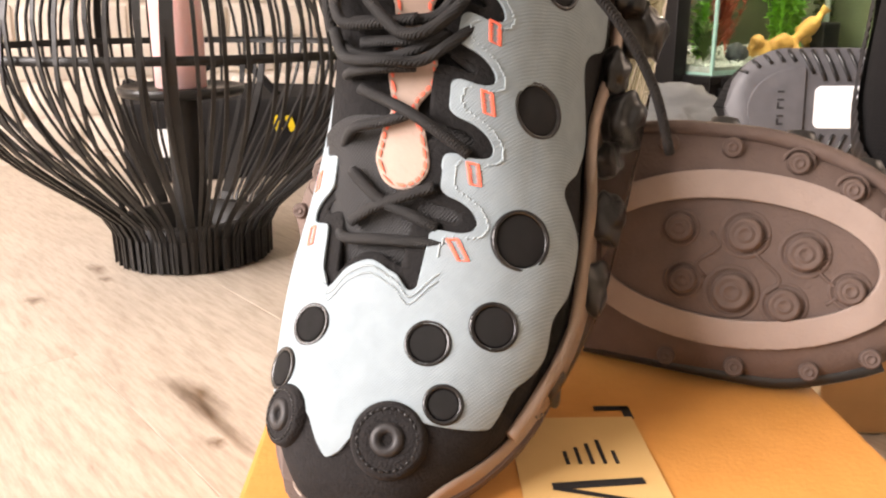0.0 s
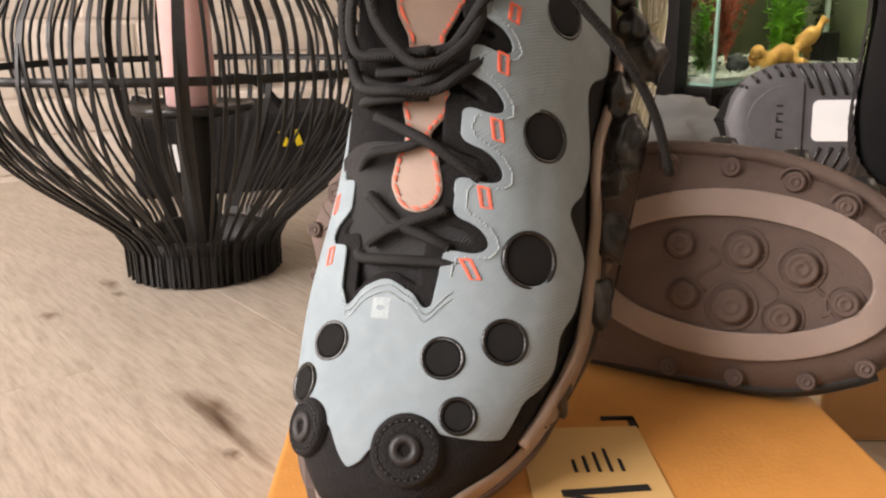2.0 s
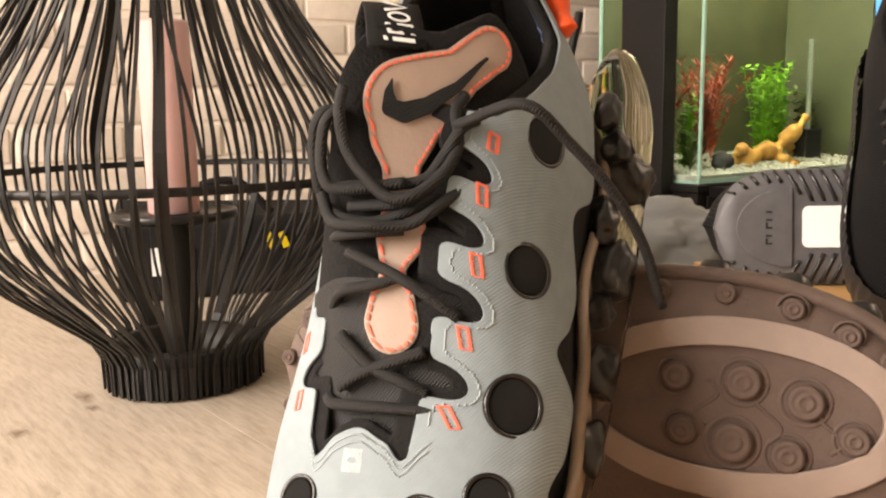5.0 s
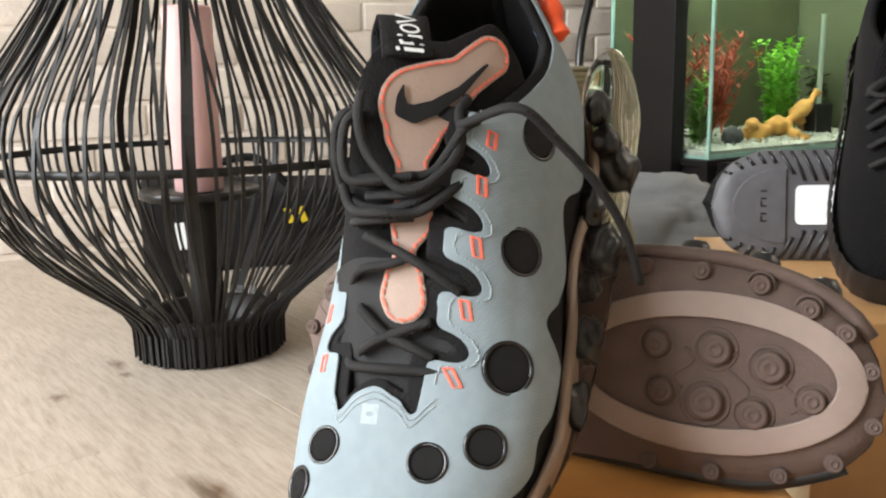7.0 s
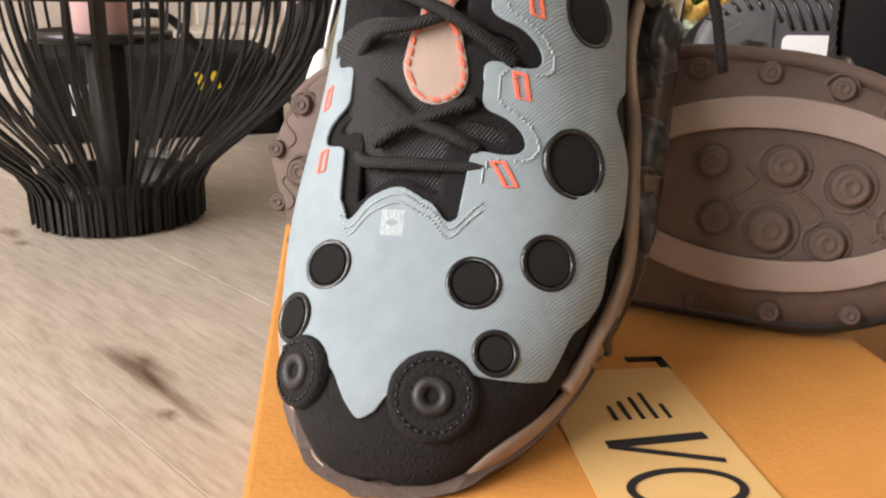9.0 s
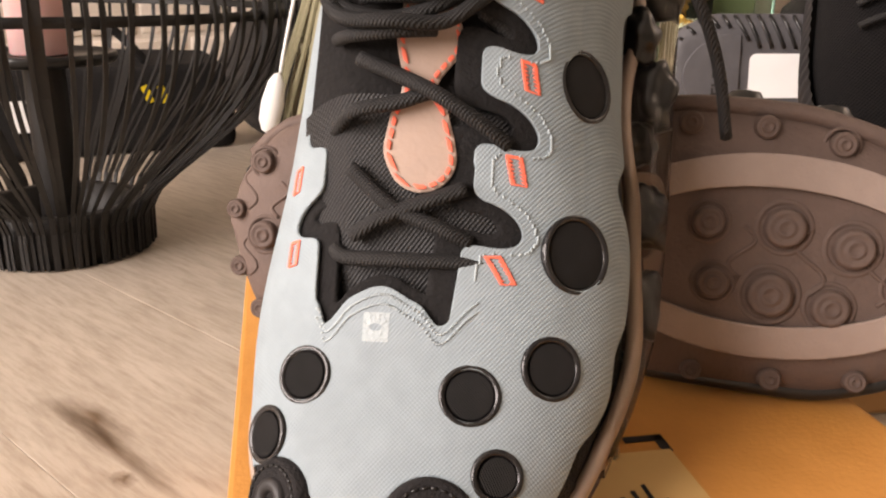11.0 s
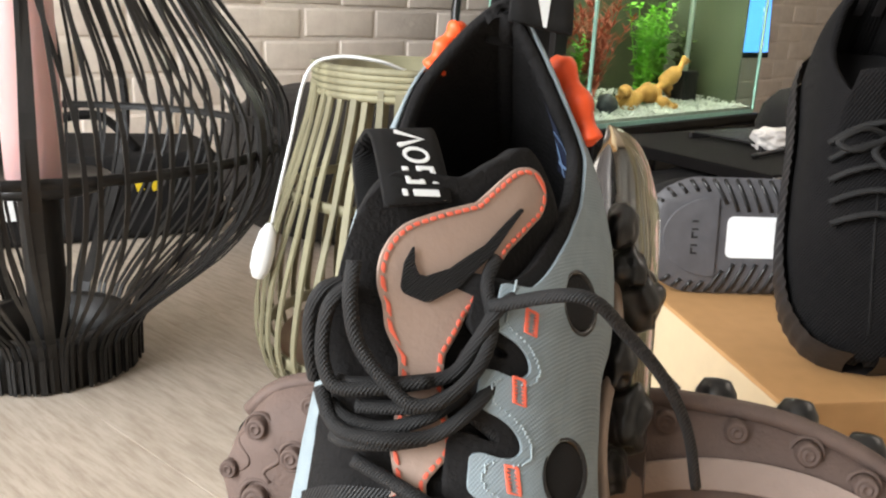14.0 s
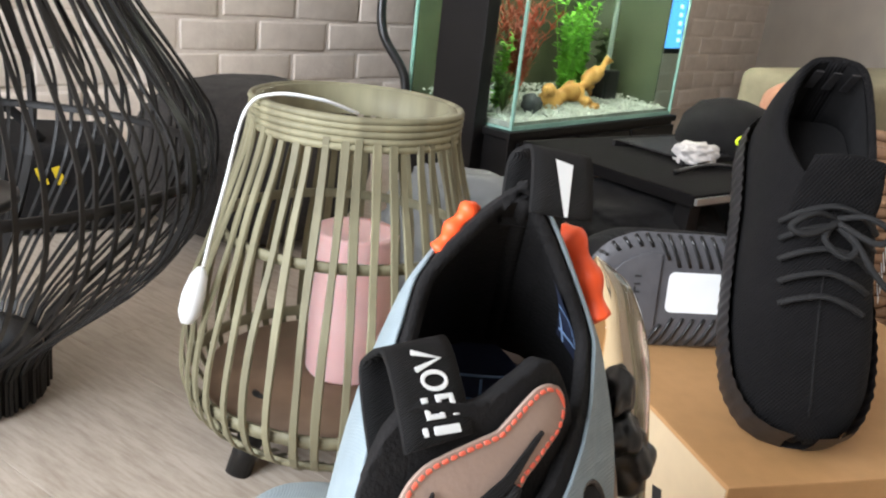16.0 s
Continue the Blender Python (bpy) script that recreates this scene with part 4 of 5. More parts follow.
# ---- black knitted sneakers on the rear box ----
B_WIDE = curve([(0, 0.0004), (0.005, 0.018), (0.018, 0.031), (0.05, 0.042), (0.09, 0.045), (0.14, 0.043), (0.20, 0.039), (0.25, 0.038), (0.272, 0.035), (0.284, 0.029), (0.2905, 0.016), (0.292, 0.0005)])
B_TOP = curve([(0, 0.034), (0.02, 0.050), (0.06, 0.060), (0.10, 0.072), (0.14, 0.090), (0.17, 0.103), (0.20, 0.110), (0.25, 0.114), (0.292, 0.126)])
B_COLLAR = curve([(0.168, 0.125), (0.178, 0.106), (0.20, 0.099), (0.235, 0.092), (0.265, 0.101), (0.280, 0.109), (0.292, 0.112)])


def knit_upper(f, a):
    th = a * math.pi / 2
    s, c = math.sin(th), math.cos(th)
    w, zt = B_WIDE(f), B_TOP(f)
    k = 0.8 if f < 0.14 else 0.8 - 0.22 * min(1, (f - 0.14) / 0.08)
    return Vector((w * math.copysign(abs(s) ** 0.85, s), f, 0.026 + (zt - 0.026) * abs(c) ** k))


def knit_sole(f, v):
    w = B_WIDE(f) + 0.004
    rib = 0.0005 * math.sin(f * 620)
    return Vector(((w + rib + 0.002 * math.sin(math.pi * v)), f, 0.002 + v * 0.034 + 0.010 * max(0, 1 - f / 0.05) ** 2))


def knit_sneaker(m, label):
    ob = thing("sneaker", label, "sneaker", m, "pair of black sneakers")
    up = part("upper", patch(knit_upper, steps(0.0006, 0.2916, 120), steps(-1, 1, 81), lambda f, a, p: min(1, B_COLLAR(f) - p.z) if f > 0.168 else 1), M_KNIT, ob, "black knitted upper")
    s = up.modifiers.new("thickness", "SOLIDIFY")
    s.thickness, s.offset = 0.005, -1
    part("heel_lining", patch(knit_upper, steps(0.19, 0.2912, 60), steps(-1, 1, 61), lambda f, a, p: B_COLLAR(f) - 0.001 - p.z, -0.0056), M_BLACK, ob, "black padded lining")
    part("heel_seam", tube([(0, 0.2885, z) for z in steps(0.03, 0.1115, 14)], 0.0095, 12, 0.38), M_KNIT, ob, "knitted heel seam")
    for side in (1, -1):
        sd = part("midsole", patch(lambda f, v, side=side: Vector((side * knit_sole(f, v).x, *knit_sole(f, v).yz)), steps(0.0006, 0.2916, 200), steps(0, 1, 9), lambda f, v, p: 1), M_GREYRUB, ob, "ribbed black translucent midsole")
    bm = bmesh.new()
    rows = [[bm.verts.new((side * (B_WIDE(f) + 0.003), f, 0.003 + 0.010 * max(0, 1 - f / 0.05) ** 2)) for side in (-1, 1)] for f in steps(0.001, 0.2915, 60)]
    for a, b in zip(rows, rows[1:]):
        bm.faces.new((a[0], a[1], b[1], b[0]))
    part("outsole", bm, M_GREYRUB, ob)
    part("seam", tube([knit_upper(f, 0.0) + Vector((0, 0, 0.0003)) for f in steps(0.015, 0.12, 24)], 0.0009, 6), M_BLACK, ob, "raised centre seam")
    part("tongue", patch(lambda f, x: Vector((x, f, 0.104 + (f - 0.165) * 1.35 - 10 * x * x)), steps(0.14, 0.185, 20), steps(-0.026, 0.026, 16), lambda f, x, p: 0.022 - abs(x) + (0.182 - f) * 0.3, 0.0, 0.003), M_KNIT, ob, "knitted tongue")
    return ob


def face_of(f, w, o):
    """A pose with y along f and z along w."""
    f = Vector(f).normalized()
    w = (Vector(w) - f * f.dot(Vector(w))).normalized()
    x = f.cross(w)
    return Matrix.Translation(o) @ Matrix((x, f, w)).transposed().to_4x4()


def leaning(o, inc, yaw):
    i, y = radians(inc), radians(yaw)
    h = Vector((math.sin(y), math.cos(y), 0))
    return face_of(h * math.cos(i) + Vector((0, 0, math.sin(i))), -h * math.sin(i) + Vector((0, 0, math.cos(i))), o)


KNIT = leaning((0.367, 0.615, 0.1545), 46, 24) @ Matrix.Diagonal((1.16, 1.0, 1.1, 1))
knit = knit_sneaker(KNIT, "black knitted sneaker leaning upright, toe down on the kraft box")
lace_rows = []
for k, f in enumerate((0.096, 0.112, 0.128, 0.143, 0.156)):
    s = 0.36 + 0.03 * k
    lace_rows.append([knit_upper(f - 0.005 * c, a) + Vector((0, -0.002, 0.0045 + 0.003 * math.cos(a * 3))) for a, c in ((-s, 0.6), (-s / 2, 0), (0, -0.6), (s / 2, 0), (s, 0.6))])
lace_rows.append([knit_upper(0.150, 0) + Vector(v) for v in ((0, 0, 0.006), (-0.016, -0.004, 0.016), (-0.030, -0.016, 0.014), (-0.020, -0.020, 0.012), (0, -0.006, 0.009))])
lace_rows.append([knit_upper(0.150, 0) + Vector(v) for v in ((0, 0, 0.006), (0.016, -0.002, 0.016), (0.032, -0.010, 0.012), (0.022, -0.020, 0.012), (0, -0.006, 0.010))])
lace_rows.append([knit_upper(0.148, 0) + Vector(v) for v in ((0, 0, 0.007), (0.010, -0.016, 0.010), (0.022, -0.034, 0.004), (0.034, -0.045, -0.003))])
lace_rows.append([knit_upper(0.148, 0) + Vector(v) for v in ((0, 0, 0.007), (-0.008, -0.018, 0.010), (0.004, -0.030, 0.008), (0.012, -0.020, 0.008), (0.002, -0.006, 0.008))])
cords(knit, "lace", "black cotton lace", lace_rows, 0.0024)
for x, w in ((-0.012, 0.006), (0.0, 0.006), (0.012, 0.006)):
    b = part("heel_stripe", box_bm(x - w / 2, 0, 0, x + w / 2, 0.0012, 0.026, 0.0004, 1), M_GREYRUB, knit, "grey woven heel stripe", smooth=False)
    b.matrix_basis = Matrix.Translation((0, 0.2805, 0.086)) @ Matrix.Rotation(radians(12), 4, "X")
part("sockliner", patch(lambda f, x: Vector((x, f, 0.040)), steps(0.12, 0.285, 20), steps(-0.034, 0.034, 12), lambda f, x, p: B_WIDE(f) * 0.85 - abs(x)), M_BLACK, knit, "black sockliner")
letters_on(knit, Matrix.Translation((0.002, 0.205, 0.0406)), [(0.0, 0.006 * k, 0.008, 0.0016) for k in range(5)] + [(0.0, 0.0, 0.0016, 0.008), (0.0, 0.010, 0.0016, 0.008), (0.0064, 0.018, 0.0016, 0.007)], M_WHITE)
for k in range(5):
    q = part("side_print", box_bm(0, 0, 0, 0.0045, 0.016, 0.0004), M_WHITE, knit, "pale side print", smooth=False)
    q.matrix_basis = Matrix.Translation((0.0462, 0.118 + 0.007 * k, 0.046 + 0.004 * k)) @ Matrix.Rotation(radians(72), 4, "Y")

KSOLE = Matrix.Translation((0.3605, 0.7865, 0.220)) @ Matrix(((0.985, 0.0, -0.17), (-0.17, 0.10, -0.98), (0.017, 0.995, 0.10))).to_4x4()
K_UP = curve([(-0.092, 0.0), (-0.086, 0.026), (-0.068, 0.046), (-0.04, 0.055), (0.0, 0.055), (0.08, 0.053), (0.14, 0.050), (0.18, 0.035), (0.198, 0.0)])


def tread(u, v):
    edge = max(0.0, 1 - min(u + 0.092, 0.198 - u) / 0.02)
    return Vector((u, K_UP(u) * v, 0.003 - 0.009 * abs(v) ** 6 - 0.008 * edge ** 2))


twin2 = thing("sneaker", "dark grey ribbed sole of a black sneaker lying on its side", "sneaker", KSOLE, "pair of black sneakers")
part("outsole", patch(tread, steps(-0.0919, 0.1979, 120), steps(-1, 1, 40), lambda u, v, p: 1), M_TREAD, twin2, "dark grey rubber outsole")
part("upper", patch(lambda u, v: Vector((u, K_UP(u) * 0.95 * math.copysign(abs(math.sin(v)) ** 0.8, math.sin(v)), -0.006 - 0.085 * abs(math.cos(v)) ** 0.6)), steps(-0.0919, 0.1979, 40), steps(-math.pi / 2, math.pi / 2, 24), lambda u, v, p: 1), M_KNIT, twin2, "black knitted upper")
part("heel_pad", patch(tread, steps(-0.08, -0.018, 60), steps(-1, 1, 60), lambda u, v, p: min(1 - math.hypot((u + 0.027) / 0.046, p.y / 0.037), (-0.027 + 0.004 - u) * 20), 0.0, 0.0022), M_TREAD, twin2, "raised half-round heel pad")
letters_on(twin2, Matrix.Translation((-0.047, -0.016, 0.0054)), [(0.0, 0.0075 * k, 0.006, 0.0018) for k in range(5)] + [(0.0, 0.0, 0.0018, 0.006), (0.0, 0.015, 0.0018, 0.006)], M_GREYRUB, "pad_print")
for k in range(30):
    u = -0.080 + 0.0105 * k if k < 26 else 0.19
    for s in (1, -1):
        if k >= 26:
            continue
        t = (u + 0.092)
        rib = part("tread_rib", tube([tread(min(0.19, u + 0.003 * j), s * (0.97 - 0.10 * j - (0.0 if u < -0.02 else 0.03 * j))) + Vector((0, 0, 0.0006)) for j in range(3 if u < -0.03 else 5)], 0.0017, 6, 0.8), M_BLACKGLOSS, twin2)
part("sole_sticker", patch(tread, steps(-0.02, 0.06, 50), steps(-0.7, 0.7, 50), lambda u, v, p: 0.006 - math.hypot(max(0, abs(u - 0.016) - 0.024), max(0, abs(p.y - 0.0005) - 0.0135)), 0.0012), M_WHITE, twin2, "white size sticker with rounded corners")

# ---- black strip lantern ----
PR1 = curve([(0, 0.094), (0.045, 0.095), (0.06, 0.104), (0.1, 0.150), (0.155, 0.215), (0.21, 0.255), (0.255, 0.266), (0.30, 0.262), (0.35, 0.235), (0.40, 0.200), (0.45, 0.168), (0.52, 0.128), (0.58, 0.105)])
lan = thing("lantern", "large black bamboo-strip lantern with a pink candle, on the floor", "lantern", pose(-0.323, 1.052, 0))
part("base_ring", lathe([(0.070, 0.0), (0.090, 0.0), (0.0905, 0.05), (0.088, 0.054), (0.072, 0.054), (0.070, 0.0)], 64), M_BLACKWOOD, lan)


def strip(wide, thick, lean, wob, z0=0.002, z1=0.578, off=0.0):
    bm = bmesh.new()
    rings = []
    n = 30
    for k in range(n):
        z = z0 + (z1 - z0) * k / (n - 1)
        open_ = min(1, max(0, (z - 0.05) / 0.12)) * min(1, max(0, (0.56 - z) / 0.12))
        ang = lean * (z - 0.25) / 0.3 * min(1, max(0, (z - 0.03) / 0.1)) + wob * math.sin(z * 17 + wob * 90) * open_
        r = PR1(z) + off + 0.004 * math.sin(z * 23 + wob * 300) * open_
        c, s = math.cos(ang), math.sin(ang)
        w = wide * (1 if z > 0.06 else 0.9)
        rings.append([bm.verts.new((c * (r + q * thick) - s * p * w, s * (r + q * thick) + c * p * w, z)) for p, q in ((-0.5, 0), (0.5, 0), (0.5, 1), (-0.5, 1))])
    for a, b in zip(rings, rings[1:]):
        for k in range(4):
            bm.faces.new((a[k], a[(k + 1) % 4], b[(k + 1) % 4], b[k]))
    bm.faces.new(list(reversed(rings[0])))
    bm.faces.new(rings[-1])
    me = bpy.data.meshes.new("strip")
    bm.normal_update()
    bm.to_mesh(me)
    bm.free()
    me.materials.append(M_BLACKWOOD)
    return me


rng = random.Random(11)
thin = [strip(0.0040, 0.0028, rng.uniform(-0.10, 0.10), rng.uniform(-0.03, 0.03), off=rng.uniform(-0.002, 0.003)) for _ in range(12)]
wide = [strip(0.010, 0.004, rng.uniform(-0.02, 0.02), 0.004, off=-0.004) for _ in range(3)]
for k in range(7):
    s = new("wide_strip", wide[k % 3])
    s.parent = lan
    s.matrix_basis = Matrix.Rotation(2 * math.pi * (k + 0.55) / 7, 4, "Z")
for k in range(92):
    s = new("strip", thin[rng.randrange(12)])
    s.parent = lan
    s.matrix_basis = Matrix.Rotation(2 * math.pi * (k + rng.uniform(-0.42, 0.42)) / 92, 4, "Z")
for z, w in ((0.262, 0.009), (0.575, 0.012)):
    r = PR1(z)
    part("hoop", lathe([(r - 0.006, z - w / 2), (r - 0.002, z - w / 2), (r - 0.002, z + w / 2), (r - 0.006, z + w / 2), (r - 0.006, z - w / 2)], 72), M_BLACKWOOD, lan)
part("post", lathe([(0.0215, 0.0), (0.0215, 0.206)], 24), M_BLACKWOOD, lan)
part("plate", lathe([(0.0001, 0.206), (0.072, 0.206), (0.076, 0.210), (0.076, 0.217), (0.072, 0.218), (0.070, 0.214), (0.0001, 0.214)], 48), M_BLACKGLOSS, lan, "dark round candle plate")
candle = thing("pillar_candle", "tall pale pink pillar candle on the lantern's plate", "candle", pose(-0.323, 1.052, 0.2145), "pink candles")
part("wax", lathe([(0.0001, 0), (0.029, 0), (0.031, 0.002), (0.031, 0.228), (0.029, 0.232), (0.020, 0.229), (0.0001, 0.227)], 40), M_WAX, candle)
part("wick", tube([(0, 0, 0.226), (0.001, 0, 0.236), (0.003, 0, 0.241)], 0.0011, 6), M_INK, candle)

# ---- bamboo lantern ----
PR2 = curve([(0.030, 0.098), (0.045, 0.128), (0.065, 0.146), (0.10, 0.154), (0.16, 0.147), (0.25, 0.121), (0.335, 0.096), (0.36, 0.094)])
lan2 = thing("lantern", "grey-green bamboo slat lantern with a pink candle, on short legs", "lantern", pose(0.067, 0.915, 0))
variants = []
for k in range(6):
    bm = bmesh.new()
    rings = []
    for j in range(26):
        z = 0.030 + 0.312 * j / 25
        r = PR2(z) + 0.0012 * math.sin(z * 40 + k)
        ang = 0.012 * math.sin(z * 14 + k * 1.7)
        c, s = math.cos(ang), math.sin(ang)
        w = 0.0076 + 0.0008 * math.sin(k * 2 + z * 30)
        rings.append([bm.verts.new((c * (r + q) - s * p * w, s * (r + q) + c * p * w, z)) for p, q in ((-0.5, 0), (0.5, 0), (0.4, 0.0022), (-0.4, 0.0022))])
    tip = [bm.verts.new((v.co.x * 0.86, v.co.y * 0.86, v.co.z - 0.004)) for v in rings[0]]
    rings.insert(0, tip)
    for a, b in zip(rings, rings[1:]):
        for q in range(4):
            bm.faces.new((a[q], a[(q + 1) % 4], b[(q + 1) % 4], b[q]))
    me = bpy.data.meshes.new("slat")
    bm.normal_update()
    bm.to_mesh(me)
    bm.free()
    me.materials.append(M_BAMBOO)
    variants.append(me)
for k in range(44):
    s = new("slat", variants[rng.randrange(6)])
    s.parent = lan2
    s.matrix_basis = Matrix.Rotation(2 * math.pi * (k + rng.uniform(-0.15, 0.15)) / 44, 4, "Z")
for k, z in enumerate((0.334, 0.340, 0.346, 0.352, 0.357)):
    bm = bmesh.new()
    tube([((0.0955 + 0.0008 * math.sin(t * 5 + k)) * math.cos(t), (0.0955 + 0.0008 * math.sin(t * 5 + k)) * math.sin(t), z) for t in steps(0, 2 * math.pi, 61)], 0.0036, 7, 1.0, bm)
    part("rim_cane", bm, M_BAMBOO, lan2)
part("rim_core", lathe([(0.086, 0.330), (0.094, 0.330), (0.094, 0.3585), (0.086, 0.3585), (0.086, 0.330)], 48), M_BAMBOO, lan2)
for z, w in ((0.085, 0.011), (0.236, 0.009), (0.048, 0.006)):
    r = PR2(z) - 0.003
    part("hoop", lathe([(r - 0.004, z - w / 2), (r, z - w / 2), (r, z + w / 2), (r - 0.004, z + w / 2), (r - 0.004, z - w / 2)], 60), M_BAMBOO, lan2)
part("tray", lathe([(0.0001, 0.070), (0.128, 0.070), (0.132, 0.074), (0.130, 0.080), (0.0001, 0.078)], 48), mat("brown_bamboo_tray", (0.16, 0.10, 0.06), 0.5, (0.10, 0.06, 0.035), 30), lan2, "brown bamboo tray")
for k in range(3):
    a = radians(208 + 120 * k)
    part("leg", tube([(0.085 * math.cos(a), 0.085 * math.sin(a), 0.078), (0.112 * math.cos(a), 0.112 * math.sin(a), 0.0)], 0.0125, 16), M_BLACKWOOD, lan2, "dark dowel leg")
candle2 = thing("pillar_candle", "thick pale pink pillar candle inside the bamboo lantern", "candle", pose(0.078, 0.925, 0.0785), "pink candles")
part("wax", lathe([(0.0001, 0), (0.040, 0), (0.042, 0.003), (0.042, 0.148), (0.040, 0.152), (0.034, 0.150), (0.0001, 0.147)], 44), M_WAX, candle2)
part("wick", tube([(0, 0, 0.146), (0.001, 0, 0.158)], 0.0012, 6), M_INK, candle2)
light_cord = thing("hanging_switch", "white cord with a switch, hanging over the bamboo lantern's rim", "cord switch", pose(0.017, 0.002, 0))
part("cord", tube(spline([(0.045, 0.880, 0.352), (0.01, 0.868, 0.364), (-0.030, 0.872, 0.3655), (-0.053, 0.872, 0.350), (-0.068, 0.862, 0.29), (-0.080, 0.855, 0.24), (-0.085, 0.852, 0.216)], 8), 0.0016, 7), M_WHITE, light_cord)
sw = part("switch", lathe([(0.0001, 0.0), (0.006, 0.002), (0.0105, 0.012), (0.0115, 0.03), (0.0085, 0.05), (0.004, 0.058), (0.0001, 0.060)], 20), M_WHITE, light_cord, "white capsule switch")
sw.matrix_basis = Matrix.Translation((-0.099, 0.849, 0.163)) @ Matrix.Rotation(radians(13), 4, "Y") @ Matrix.Diagonal((0.9, 0.7, 0.93, 1))
# ---- printing on the boxes ----
LABEL = FRONT @ pose(0.107, 0.080, 0.1354)
lab = part("box_label", box_bm(0, 0, 0, 0.056, 0.100, 0.0004), M_LABEL, front_box, "paper label with black lettering", smooth=False)
lab.matrix_parent_inverse = front_box.matrix_world.inverted()
lab.matrix_world = LABEL
bars = [(0.020 + 0.0050 * k, 0.060, 0.0015, 0.010 + 0.003 * ((k * 5) % 4)) for k in range(5)]
for x, y, w, h in bars:
    b = part("print_bar", box_bm(x, y, 0, x + w, y + h, 0.0003), M_INK, lab, smooth=False)
    b.matrix_parent_inverse = lab.matrix_world.inverted()
    b.matrix_world = LABEL @ pose(0, 0, 0.0005)
letters = [tube([(0.012, 0.044, 0), (0.048, 0.047, 0)], 0.0024, 6, 0.1), tube([(0.012, 0.043, 0), (0.048, 0.031, 0)], 0.0014, 6, 0.1)]
letters.append(tube([(0.029 + 0.018 * math.cos(t), 0.017 + 0.010 * math.sin(t), 0) for t in steps(0, 2 * math.pi, 33)], 0.0014, 6, 0.12))
for bm in letters:
    b = part("print_letter", bm, M_INK, lab, smooth=False)
    b.matrix_parent_inverse = lab.matrix_world.inverted()
    b.matrix_world = LABEL @ pose(0, 0, 0.0007)
for x, y, w, h in ((0.148, 0.187, 0.016, 0.004), (0.160, 0.179, 0.004, 0.012)):
    b = part("print_bar", box_bm(x, y, 0.1353, x + w, y + h, 0.1356), M_INK, front_box, smooth=False)
# big strokes on the pale side of the rear box
for y, z, dy, dz, turn in ((0.030, 0.020, 0.018, 0.090, 18), (0.062, 0.020, 0.014, 0.090, -16), (0.086, 0.060, 0.060, 0.014, 0), (0.108, 0.020, 0.014, 0.085, 0), (0.150, 0.090, 0.040, 0.014, 0), (0.150, 0.058, 0.040, 0.014, 0), (0.150, 0.026, 0.040, 0.014, 0), (0.176, 0.064, 0.014, 0.030, 0), (0.150, 0.032, 0.014, 0.030, 0), (0.215, 0.026, 0.014, 0.078, 0), (0.247, 0.026, 0.014, 0.078, 0), (0.215, 0.092, 0.044, 0.012, 0), (0.215, 0.026, 0.044, 0.012, 0)):
    b = part("print_bar", box_bm(-0.0006, -dy / 2, -dz / 2, 0.0, dy / 2, dz / 2), M_INK, rear_box, smooth=False)
    b.matrix_basis = Matrix.Translation((-0.0001, y + dy / 2, z + dz / 2)) @ Matrix.Rotation(radians(turn), 4, "X")
part("side_panel", box_bm(-0.0004, 0.002, 0.004, 0.0, 0.358, 0.160), M_KRAFTPALE, rear_box, "pale printed side", smooth=False)
for x, w in ((0.285, 0.03), (0.322, 0.006), (0.332, 0.02)):
    part("print_bar", box_bm(x - 0.2, -0.0004, 0.095, x - 0.2 + w, 0.0, 0.120), M_INK, rear_box, smooth=False)
part("print_bar", box_bm(0.215, 0.03, 0.1635, 0.30, 0.055, 0.1638), M_INK, rear_box, smooth=False)

# ---- aquarium ----
STAND = Matrix.Translation((0.576, 1.828, 0)) @ Matrix.Rotation(radians(32.5), 4, "Z") @ Matrix.Diagonal((0.86, 0.86, 0.9, 1))
TANK = Matrix.Translation((0.576, 1.828, 0.171)) @ Matrix.Rotation(radians(32.5), 4, "Z") @ Matrix.Scale(0.86, 4)
TL, TD, TH = 0.838, 0.36, 0.86
cab = thing("aquarium_cabinet", "low black cabinet with drawers under the aquarium", "cabinet", STAND)
part("body", box_bm(-0.01, -0.006, 0.0, TL + 0.02, TD + 0.02, 0.180, 0.004), M_CABINET, cab, smooth=False)
part("top", box_bm(-0.02, -0.014, 0.165, TL + 0.03, TD + 0.02, 0.183, 0.003), M_CABINET, cab, smooth=False)
for k in range(3):
    x0 = 0.02 + 0.285 * k
    d = part("drawer", box_bm(x0, -0.016, 0.02, x0 + 0.27, -0.006, 0.155, 0.003), M_CABINET, cab, smooth=False)
    part("handle", box_bm(x0 + 0.10, -0.022, 0.085, x0 + 0.17, -0.0165, 0.115, 0.003), mat("dull_bronze", (0.10, 0.085, 0.07), 0.4, None, 30, metal=0.6), d, "dull bronze square handle", smooth=False)
tank = thing("aquarium", "lit glass aquarium with plants, driftwood and pale gravel", "aquarium", TANK)
GT = 0.006
for name, b in (("front_pane", (0, 0, 0, TL, GT, TH)), ("side_pane", (0, GT, 0, GT, TD, TH)), ("side_pane", (TL - GT, GT, 0, TL, 0.06, TH))):
    q = part(name, box_bm(*b), M_GLASS, tank, "clear glass pane", smooth=False)
    q.visible_shadow = False
part("bottom_pane", box_bm(0, 0, -0.006, TL, TD, 0.0), M_EDGE, tank, smooth=False)
part("back_panel", box_bm(GT, TD - 0.004, 0, TL - GT, TD, TH), mat("murky_green_panel", (0.075, 0.085, 0.036), 0.6, (0.03, 0.04, 0.014), 9), tank, "murky green back panel", smooth=False)
